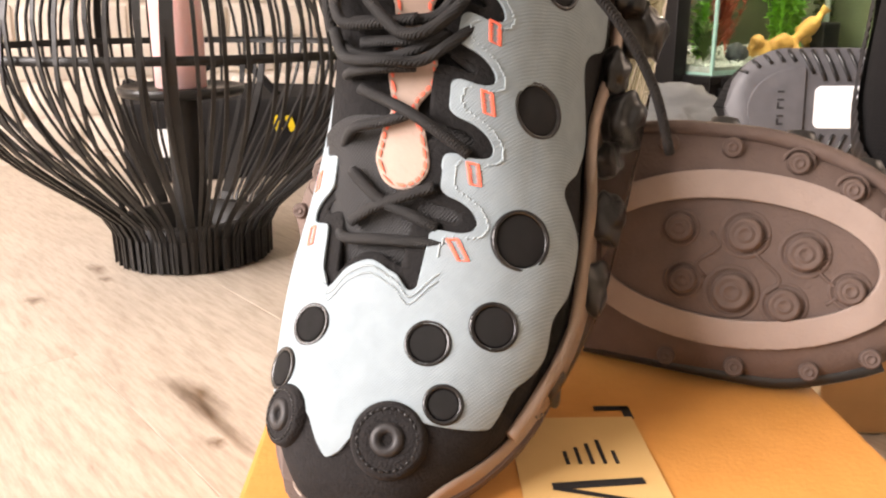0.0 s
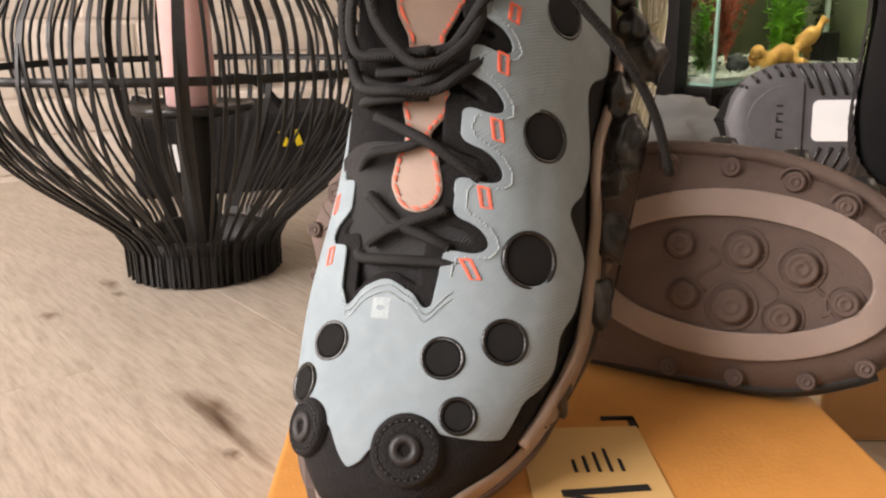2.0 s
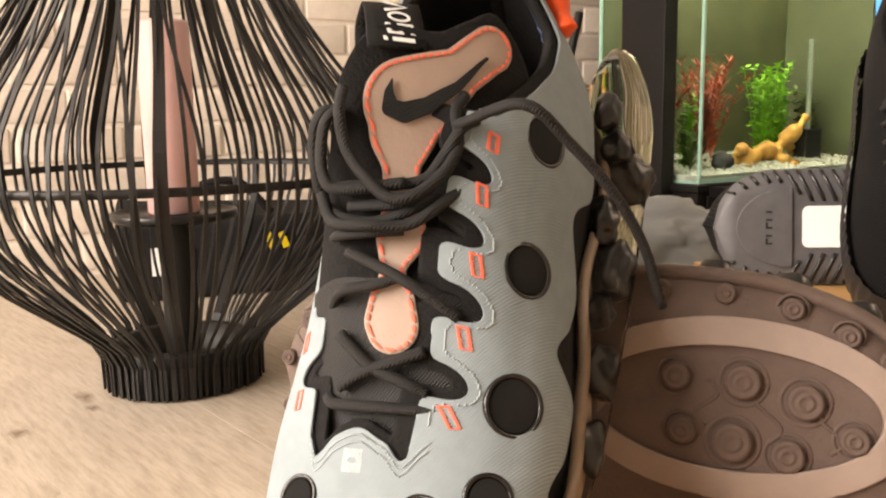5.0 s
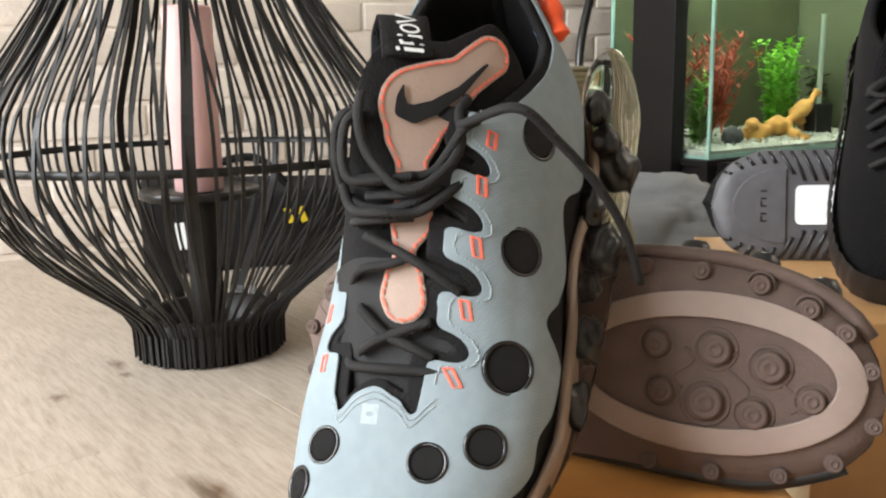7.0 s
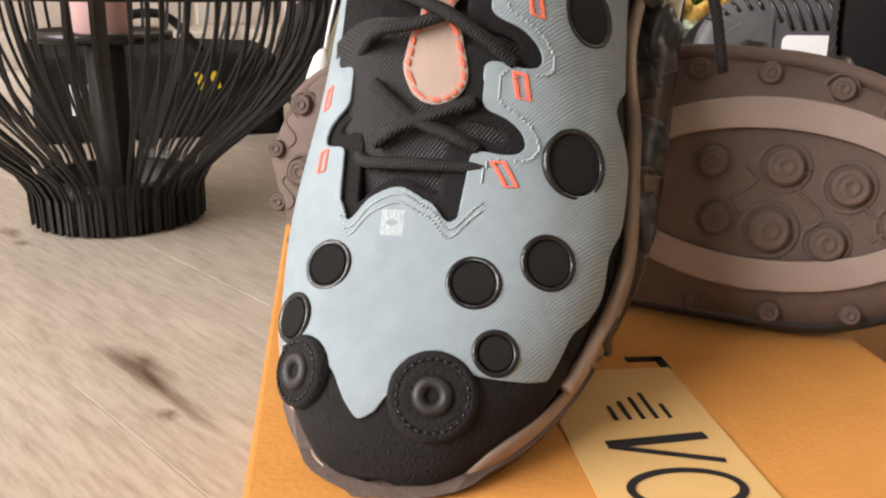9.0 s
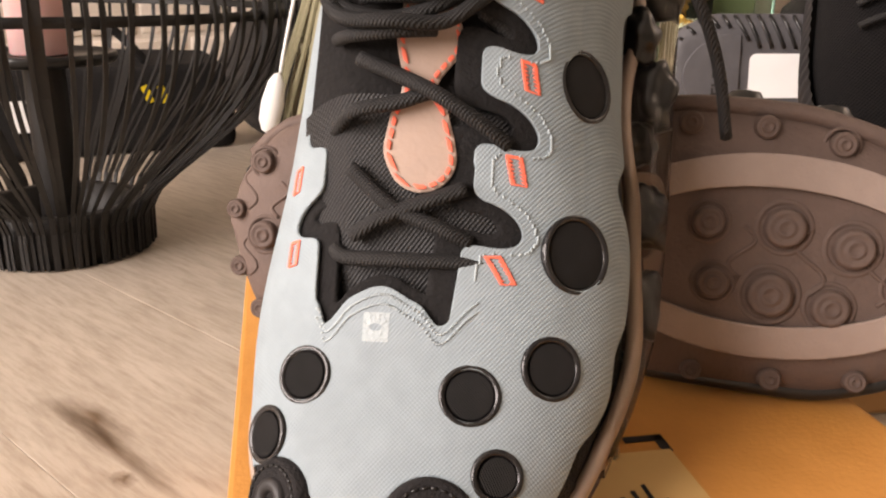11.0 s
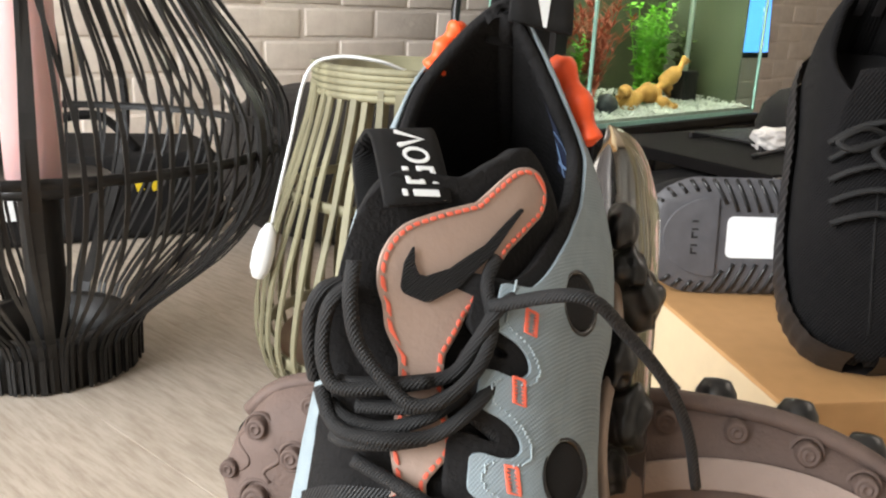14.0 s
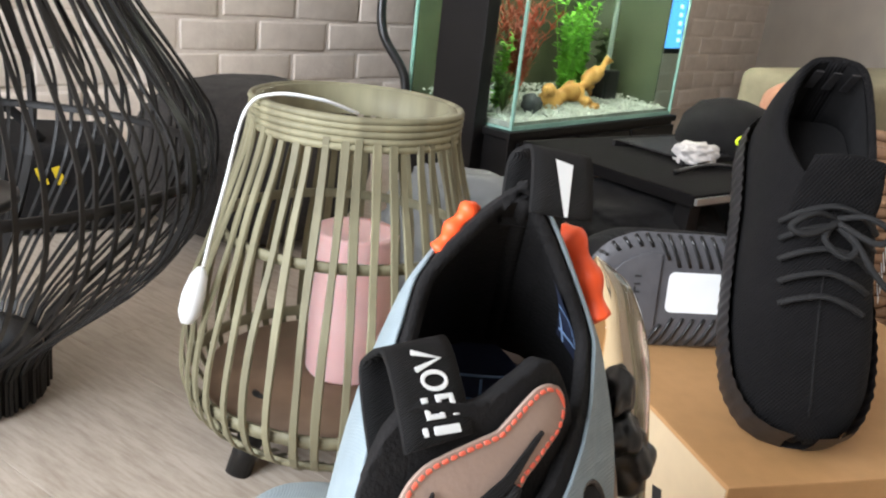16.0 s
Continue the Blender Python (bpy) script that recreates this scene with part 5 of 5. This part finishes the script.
# Opaque green end added where clear glass would mirror the plants.
part("end_panel", box_bm(TL - GT, 0.061, 0, TL, TD - 0.005, TH), bpy.data.materials["murky_green_panel"], tank, "murky green panel added for reflections at the tank's end", smooth=False)
for x, y in ((0, 0), (TL, 0), (0, TD), (TL, TD)):
    part("corner_seal", box_bm(x - 0.004, y - 0.004, 0, x + 0.004, y + 0.004, TH, 0.001, 1), M_EDGE, tank, "pale green glass edge", smooth=False)
part("bottom_edge", box_bm(-0.002, -0.003, -0.006, TL, -0.0005, 0.006), M_EDGE, tank, smooth=False)
hood = part("light_hood", box_bm(-0.004, -0.004, TH, TL + 0.004, TD + 0.004, TH + 0.04, 0.004), M_CABINET, tank, "black lamp hood", smooth=False)
part("light_tube", box_bm(0.03, 0.05, TH - 0.012, TL - 0.03, TD - 0.05, TH - 0.002, 0.003), lit("aquarium_lamp", (1.0, 0.98, 0.86), 20.0), tank, "glowing white lamp", smooth=False)
rng = random.Random(5)
bm = bmesh.new()
for k in range(2600):
    x, y = rng.uniform(0.012, TL - 0.012), rng.uniform(0.010, TD - 0.012)
    z = 0.012 + 0.030 * y / TD + rng.uniform(-0.002, 0.006)
    r = rng.uniform(0.0022, 0.0046)
    vs = [bm.verts.new((x + r * dx * rng.uniform(0.7, 1.3), y + r * dy, z + r * dz)) for dx, dy, dz in ((1, 0, 0), (-1, 0, 0), (0, 1, 0), (0, -1, 0), (0, 0, 0.8), (0, 0, -0.8))]
    for a, b, c in ((0, 2, 4), (2, 1, 4), (1, 3, 4), (3, 0, 4), (2, 0, 5), (1, 2, 5), (3, 1, 5), (0, 3, 5)):
        bm.faces.new((vs[a], vs[b], vs[c]))
gravel = part("gravel", bm, mat("pale_gravel", (0.62, 0.62, 0.52), 0.6, (0.26, 0.26, 0.22), 160), tank, "pale grey aquarium gravel", smooth=False)
part("gravel_bed", box_bm(GT, GT, 0.0, TL - GT, TD - 0.005, 0.014), mat("gravel_under", (0.40, 0.40, 0.34), 0.8, (0.2, 0.2, 0.17), 90), tank, smooth=False)


def feather_plant(x, y, high, material, n, seed, label):
    r = random.Random(seed)
    ob = thing("water_plant", label, "aquarium plant", TANK @ pose(x, y, 0.018), "water plants")
    for s in range(n):
        a, tilt = r.uniform(0, 6.28), r.uniform(0.05, 0.42)
        h = high * r.uniform(0.6, 1)
        bm = bmesh.new()
        pts = []
        for k in range(9):
            t = k / 8
            pts.append(Vector((math.cos(a) * tilt * h * t ** 1.5, math.sin(a) * tilt * h * t ** 1.5, h * t)))
        tube(pts, 0.0013, 4, 1, bm)
        for k in range(2, 9):
            for q in range(7):
                b = r.uniform(0, 6.28)
                d = Vector((math.cos(b), math.sin(b), 0.7)) * r.uniform(0.020, 0.038)
                p = pts[k] + Vector((0, 0, r.uniform(-0.01, 0.005)))
                w = Vector((-math.sin(b), math.cos(b), 0)) * 0.0022
                bm.faces.new([bm.verts.new(v) for v in (p - w, p + w, p + d * 0.6 + w * 0.8, p + d)])
        part("stem", bm, material, ob, smooth=False)
    return ob


def bush_plant(x, y, high, wide, material, n, seed, label):
    r = random.Random(seed)
    ob = thing("water_plant", label, "aquarium plant", TANK @ pose(x, y, 0.018), "water plants")
    for s in range(n):
        a, off = r.uniform(0, 6.28), wide * r.uniform(0.1, 0.9)
        h = high * r.uniform(0.5, 1)
        bm = bmesh.new()
        pts = [Vector((math.cos(a) * off * (k / 7) ** 0.8, math.sin(a) * off * (k / 7) ** 0.8, h * k / 7)) for k in range(8)]
        tube(pts, 0.0014, 4, 1, bm)
        for k in range(1, 8):
            for q in range(7):
                b = r.uniform(0, 6.28)
                d = Vector((math.cos(b), math.sin(b), r.uniform(-0.2, 0.7))) * r.uniform(0.014, 0.026)
                p = pts[k] + Vector((0, 0, r.uniform(-0.012, 0.006)))
                w = Vector((-math.sin(b), math.cos(b), r.uniform(-0.4, 0.4))) * r.uniform(0.005, 0.010)
                bm.faces.new([bm.verts.new(v) for v in (p, p + d * 0.45 + w, p + d, p + d * 0.45 - w)])
        part("stem", bm, material, ob, smooth=False)
    return ob


M_RED = mat("red_weed", (0.50, 0.085, 0.035), 0.6, (0.30, 0.05, 0.02), 60)
M_GREEN = mat("bright_green_weed", (0.26, 0.62, 0.05), 0.5, (0.12, 0.40, 0.03), 60)
M_OLIVE = mat("olive_weed", (0.10, 0.17, 0.03), 0.6, (0.06, 0.10, 0.02), 60)
feather_plant(0.055, 0.20, 0.30, M_RED, 12, 1, "tall feathery red water plant")
feather_plant(0.205, 0.17, 0.30, M_RED, 15, 2, "tall feathery red water plant")
bush_plant(0.095, 0.13, 0.20, 0.03, M_GREEN, 6, 3, "narrow bright green water plant")
bush_plant(0.54, 0.22, 0.29, 0.085, M_GREEN, 26, 4, "bushy bright green plastic water plant")
bush_plant(0.77, 0.24, 0.22, 0.03, M_OLIVE, 8, 5, "thin olive water plant")
feather_plant(0.345, 0.25, 0.30, M_RED, 10, 12, "tall feathery red water plant")
bush_plant(0.66, 0.25, 0.26, 0.05, M_GREEN, 12, 14, "bushy bright green plastic water plant")
feather_plant(0.07, 0.09, 0.10, M_OLIVE, 6, 6, "short olive water grass")
bm = bmesh.new()
rng = random.Random(8)
for pts, r in ((((0.18, 0.12, 0.03), (0.24, 0.11, 0.05), (0.30, 0.12, 0.055), (0.36, 0.11, 0.09), (0.40, 0.10, 0.13)), 0.022), (((0.30, 0.12, 0.05), (0.31, 0.08, 0.03), (0.32, 0.06, 0.015)), 0.016), (((0.36, 0.11, 0.09), (0.39, 0.14, 0.08), (0.43, 0.15, 0.03)), 0.015), (((0.20, 0.12, 0.035), (0.17, 0.10, 0.06), (0.15, 0.10, 0.05)), 0.016)):
    tube([p + Vector((rng.uniform(-1, 1), rng.uniform(-1, 1), rng.uniform(-1, 1))) * 0.004 for p in spline(pts, 6)], r, 10, 1, bm, lambda t: 1 - 0.5 * t + 0.25 * math.sin(t * 19))
for v in bm.verts:
    v.co += v.co.normalized() * 0.006 * noise.noise(v.co * 60)
drift = part("driftwood", bm, mat("orange_driftwood", (0.58, 0.29, 0.06), 0.7, (0.32, 0.14, 0.03), 40, 0.6, 120))
drift.matrix_world = TANK @ Matrix.Translation((0.10, -0.01, -0.012)) @ Matrix.Scale(1.28, 4)
tagged(drift, "knotty orange-brown driftwood on the aquarium gravel", "driftwood")
bm = bmesh.new()
bmesh.ops.create_icosphere(bm, subdivisions=3, radius=1)
for v in bm.verts:
    v.co = Vector((v.co.x * 0.034, v.co.y * 0.025, 0.030 + v.co.z * 0.028)) + v.co * 0.008 * noise.noise(v.co * 2.5)
rock = part("rock", bm, mat("dark_slate", (0.06, 0.06, 0.06), 0.7, (0.03, 0.03, 0.03), 30, 0.5))
rock.matrix_world = TANK @ pose(0.20, 0.09, 0.008)
tagged(rock, "dark rounded rock on the aquarium gravel", "rock")
pump = thing("water_filter", "black aquarium filter with clear riser tubes", "filter", TANK @ pose(0.68, 0.16, 0.024))
part("filter_body", box_bm(-0.04, -0.025, 0, 0.04, 0.025, 0.09, 0.006), M_CABINET, pump)
for x in (-0.012, 0.03):
    part("riser_tube", lathe([(0.008, 0.088), (0.008, 0.36)], 14), mat("cloudy_tube", (0.45, 0.52, 0.42), 0.3, None, 30), pump, "cloudy riser tube")
post = thing("cabinet_post", "tall black panel standing beside the aquarium", "panel", STAND)
part("panel", box_bm(-0.055, 0.075, 0.0, -0.008, 0.225, 1.3, 0.004), M_CABINET, post, smooth=False)
# Cyan bar made emissive, added inside the tank's left end.
cyan_strip = part("light_strip", box_bm(0.03, 0.27, 0.15, 0.05, 0.285, 0.36, 0.003), lit("cyan_glow", (0.05, 0.85, 0.75), 1.2))
cyan_strip.matrix_world = TANK
tagged(cyan_strip, "glowing cyan strip at the aquarium's end", "light strip")
hose = part("hose", tube(spline([TANK @ Vector(p) for p in ((-0.03, 0.34, -0.02), (-0.03, 0.36, 0.08), (-0.06, 0.42, 0.18), (-0.05, 0.44, 0.30), (0.0, 0.45, 0.46))], 10), 0.011, 10), M_BLACKGLOSS)
tagged(hose, "black water hose against the brick wall", "hose")

# ---- clutter behind ----
def lump(name, label, category, at, size, material, seed=0, rough=0.12, freq=1.6, turn=0):
    bm = bmesh.new()
    bmesh.ops.create_icosphere(bm, subdivisions=5, radius=1)
    for v in bm.verts:
        c = v.co.copy()
        k = 1 + rough * noise.noise(c * freq + Vector((seed, seed * 2, 0))) + rough * 0.35 * noise.noise(c * freq * 4 + Vector((seed, 0, 3)))
        c *= k
        c = Vector((math.copysign(abs(c.x) ** 0.8, c.x), math.copysign(abs(c.y) ** 0.8, c.y), math.copysign(abs(c.z) ** 0.8, c.z)))
        v.co = Vector((c.x * size[0], c.y * size[1], max(0.0, size[2] + c.z * size[2])))
    ob = part(name, bm, material)
    ob.matrix_world = pose(*at, 0, 0, turn)
    return tagged(ob, label, category)


lump("floor_cushion", "crumpled blue-grey cloth cushion on the floor", "cushion", (0.33, 1.32, 0), (0.14, 0.11, 0.098), M_GREYCLOTH, 2, 0.22, 2.2, -20)
lump("pouf", "low black speckled pouf against the brick wall", "pouf", (0.02, 1.62, 0), (0.20, 0.19, 0.135), mat("black_speckled_weave", (0.008, 0.007, 0.0065), 0.9, (0.035, 0.03, 0.027), 220, 0.6), 5, 0.06)
bag = thing("tool_bag", "black bag with yellow marks and a white paper", "bag", pose(-0.38, 1.62, 0, 0, 0, 18))
bm = box_bm(-0.22, -0.08, 0, 0.20, 0.08, 0.16, 0.03, 4)
for v in bm.verts:
    v.co.z *= 1 + 0.25 * noise.noise(v.co * 9)
part("body", bm, M_BLACK, bag)
for x in (0.05, 0.075):
    b = part("yellow_mark", box_bm(0, 0, 0, 0.012, 0.002, 0.030), mat("yellow_print", (0.85, 0.62, 0.02), 0.6), bag, "yellow mark", smooth=False)
    b.matrix_basis = Matrix.Translation((x, -0.083, 0.085)) @ Matrix.Rotation(radians(-18), 4, "Y")
part("paper", box_bm(-0.16, -0.086, 0.05, -0.09, -0.082, 0.10), M_WHITE, bag, "white paper", smooth=False)
part("bag_handle", tube(spline([(-0.12, -0.05, 0.14), (-0.08, -0.06, 0.20), (0.0, -0.05, 0.21), (0.06, -0.04, 0.15)], 8), 0.008, 8), M_BLACK, bag)

side_table = thing("side_table", "low dark side table with cluttered top", "table", pose(0.86, 1.55, 0, 0, 0, 22))
part("tabletop", box_bm(-0.22, -0.16, 0.150, 0.62, 0.26, 0.172, 0.004), M_TABLE, side_table, smooth=False)
for x, y in ((-0.19, -0.13), (0.59, -0.13), (-0.19, 0.23), (0.59, 0.23)):
    part("leg", box_bm(x - 0.015, y - 0.015, 0, x + 0.015, y + 0.015, 0.15, 0.002), M_CABINET, side_table, smooth=False)
part("silver_edge", box_bm(-0.22, -0.166, 0.156, 0.30, -0.161, 0.168, 0.001), mat("brushed_silver", (0.5, 0.5, 0.5), 0.35, None, 30, metal=0.8), side_table, "brushed silver edge strip", smooth=False)
part("shelf", box_bm(-0.20, -0.14, 0.05, 0.60, 0.24, 0.062, 0.003), M_CABINET, side_table, smooth=False)
# Added lump hides pale floor that should look dark.
lump("duffel_bag", "black crumpled lump added to darken the floor under the side table", "bag", (0.72, 1.50, 0), (0.16, 0.15, 0.070), M_BLACK, 12, 0.2, 2.0, 20)
# Black lump added for unidentified dark clutter on the tabletop.
lump("folded_jacket", "black lump standing for dark clutter on the side table", "jacket", (1.16, 1.58, 0.172), (0.14, 0.10, 0.035), M_BLACK, 14, 0.3, 2.6, 20)
grid_tray = thing("cooling_rack", "dark slatted metal rack on the side table", "rack", pose(0.80, 1.63, 0.172, 0, 0, 22))
part("rack_frame", box_bm(-0.01, -0.09, 0.0, 0.20, -0.082, 0.012, 0.002), M_GREYRUB, grid_tray, smooth=False)
part("rack_frame", box_bm(-0.01, 0.082, 0.0, 0.20, 0.09, 0.012, 0.002), M_GREYRUB, grid_tray, smooth=False)
for k in range(15):
    part("slat", box_bm(0.013 * k, -0.085, 0.010, 0.013 * k + 0.006, 0.085, 0.014), M_GREYRUB, grid_tray, smooth=False)
for k, pts in enumerate((((0.62, 1.60, 0.006), (0.70, 1.40, 0.006), (0.82, 1.36, 0.006), (0.92, 1.44, 0.006)), ((0.76, 1.46, 0.179), (0.88, 1.52, 0.182), (1.00, 1.50, 0.180), (1.10, 1.56, 0.220)))):
    cable = part("cable", tube(spline(pts, 10), 0.0045, 8), M_BLACKGLOSS)
    tagged(cable, "thin black cable trailing among the clutter", "cable", "loose cables")
cap = thing("cap", "black cap with a neon yellow outline mark", "cap", pose(1.02, 1.70, 0.172, 0, 0, 15))
part("crown", lathe([(0.105, 0.0), (0.108, 0.03), (0.098, 0.07), (0.07, 0.10), (0.03, 0.112), (0.0001, 0.114)], 32), M_BLACK, cap)
bm = bmesh.new()
vs = [bm.verts.new((0.11 * math.cos(t) * 1.0, -0.06 - 0.09 * math.sin(t), 0.004 - 0.01 * math.sin(t))) for t in steps(0, math.pi, 20)]
bm.faces.new(vs)
part("brim", bm, M_BLACK, cap, smooth=False)
# The cap's yellow print gets a faint emission of its own.
part("cap_mark", tube([Vector((-0.05 + 0.03 * math.cos(t), -0.101 + 0.008 * abs(math.cos(t)), 0.045 + 0.012 * math.sin(t))) for t in steps(0, 6.28, 24)], 0.0028, 6), lit("neon_yellow_glow", (0.65, 0.85, 0.02), 0.25), cap, "neon yellow outline")
lump("cloth_ball", "small crumpled off-white cloth on the side table", "cloth", (0.86, 1.56, 0.172), (0.042, 0.03, 0.022), mat("off_white_cloth", (0.62, 0.58, 0.54), 0.9, (0.5, 0.47, 0.45), 60), 7, 0.35, 2.5)
lump("orange_cushion", "small terracotta cushion leaning behind the cap", "cushion", (1.24, 1.80, 0.172), (0.07, 0.05, 0.075), mat("terracotta_cloth", (0.42, 0.20, 0.12), 0.9, (0.34, 0.16, 0.10), 50), 9, 0.1)
sofa = thing("sofa", "olive-beige sofa arm beyond the side table", "sofa", pose(1.75, 2.05, 0, 0, 0, 28))
part("arm", box_bm(-0.45, -0.1, 0.0, 0.9, 0.22, 0.33, 0.05, 5), mat("olive_cloth", (0.24, 0.21, 0.13), 0.9, (0.19, 0.165, 0.10), 40, 0.3), sofa)
screen = thing("monitor", "flat screen with a glowing blue picture behind the aquarium", "monitor", pose(1.60, 2.97, 0.285, -4, 0, 32))
part("bezel", box_bm(-0.10, 0.0, -0.012, 0.10, 0.02, 0.42, 0.004), M_CABINET, screen, smooth=False)
part("panel", box_bm(-0.09, -0.002, 0.008, 0.09, 0.001, 0.41), lit("blue_screen", (0.10, 0.42, 1.0), 1.6), screen, "glowing blue panel", smooth=False)
for k in range(5):
    part("screen_icon", box_bm(0.03, -0.003, 0.03 + 0.03 * k, 0.055, -0.0025, 0.044 + 0.03 * k), lit("screen_white", (0.7, 0.85, 1.0), 1.5), screen, smooth=False)
basket = thing("basket", "braided brown basket on the side table", "basket", pose(0.98, 1.26, 0))
bm = bmesh.new()
for k in range(16):
    z = 0.02 + 0.018 * k
    tube([((0.11 + 0.004 * math.sin(14 * t + k * math.pi)) * math.cos(t), (0.11 + 0.004 * math.sin(14 * t + k * math.pi)) * math.sin(t), z) for t in steps(0, 6.2832, 57)], 0.010, 6, 1, bm)
part("weave", bm, mat("braided_rush", (0.22, 0.12, 0.06), 0.8, (0.12, 0.06, 0.03), 60, 0.4), basket)

# ---- bricks ----
rng = random.Random(21)
brick_meshes = []
for k in range(8):
    bm = box_bm(0, -0.002, 0, 0.207, 0.012, 0.069, 0.006, 2)
    for v in bm.verts:
        v.co += Vector((0.006, 0.0030, 0.005)) * noise.noise(v.co * 28 + Vector((k * 7, 0, 0)))
    me = bpy.data.meshes.new("brick")
    bm.normal_update()
    bm.to_mesh(me)
    bm.free()
    me.materials.append(M_BRICK)
    for p in me.polygons:
        p.use_smooth = True
    brick_meshes.append(me)
count = 0
for row in range(0, 15):
    x = -1.55 - (0.107 if row % 2 else 0)
    while x < 3.6:
        b = new("brick", brick_meshes[rng.randrange(8)])
        b.parent = wall_back
        b.matrix_basis = pose(x + rng.uniform(-0.003, 0.003), rng.uniform(-0.001, 0.0015), 0.012 + row * 0.077, 0, rng.uniform(-0.3, 0.3), 0)
        x += 0.215
        count += 1
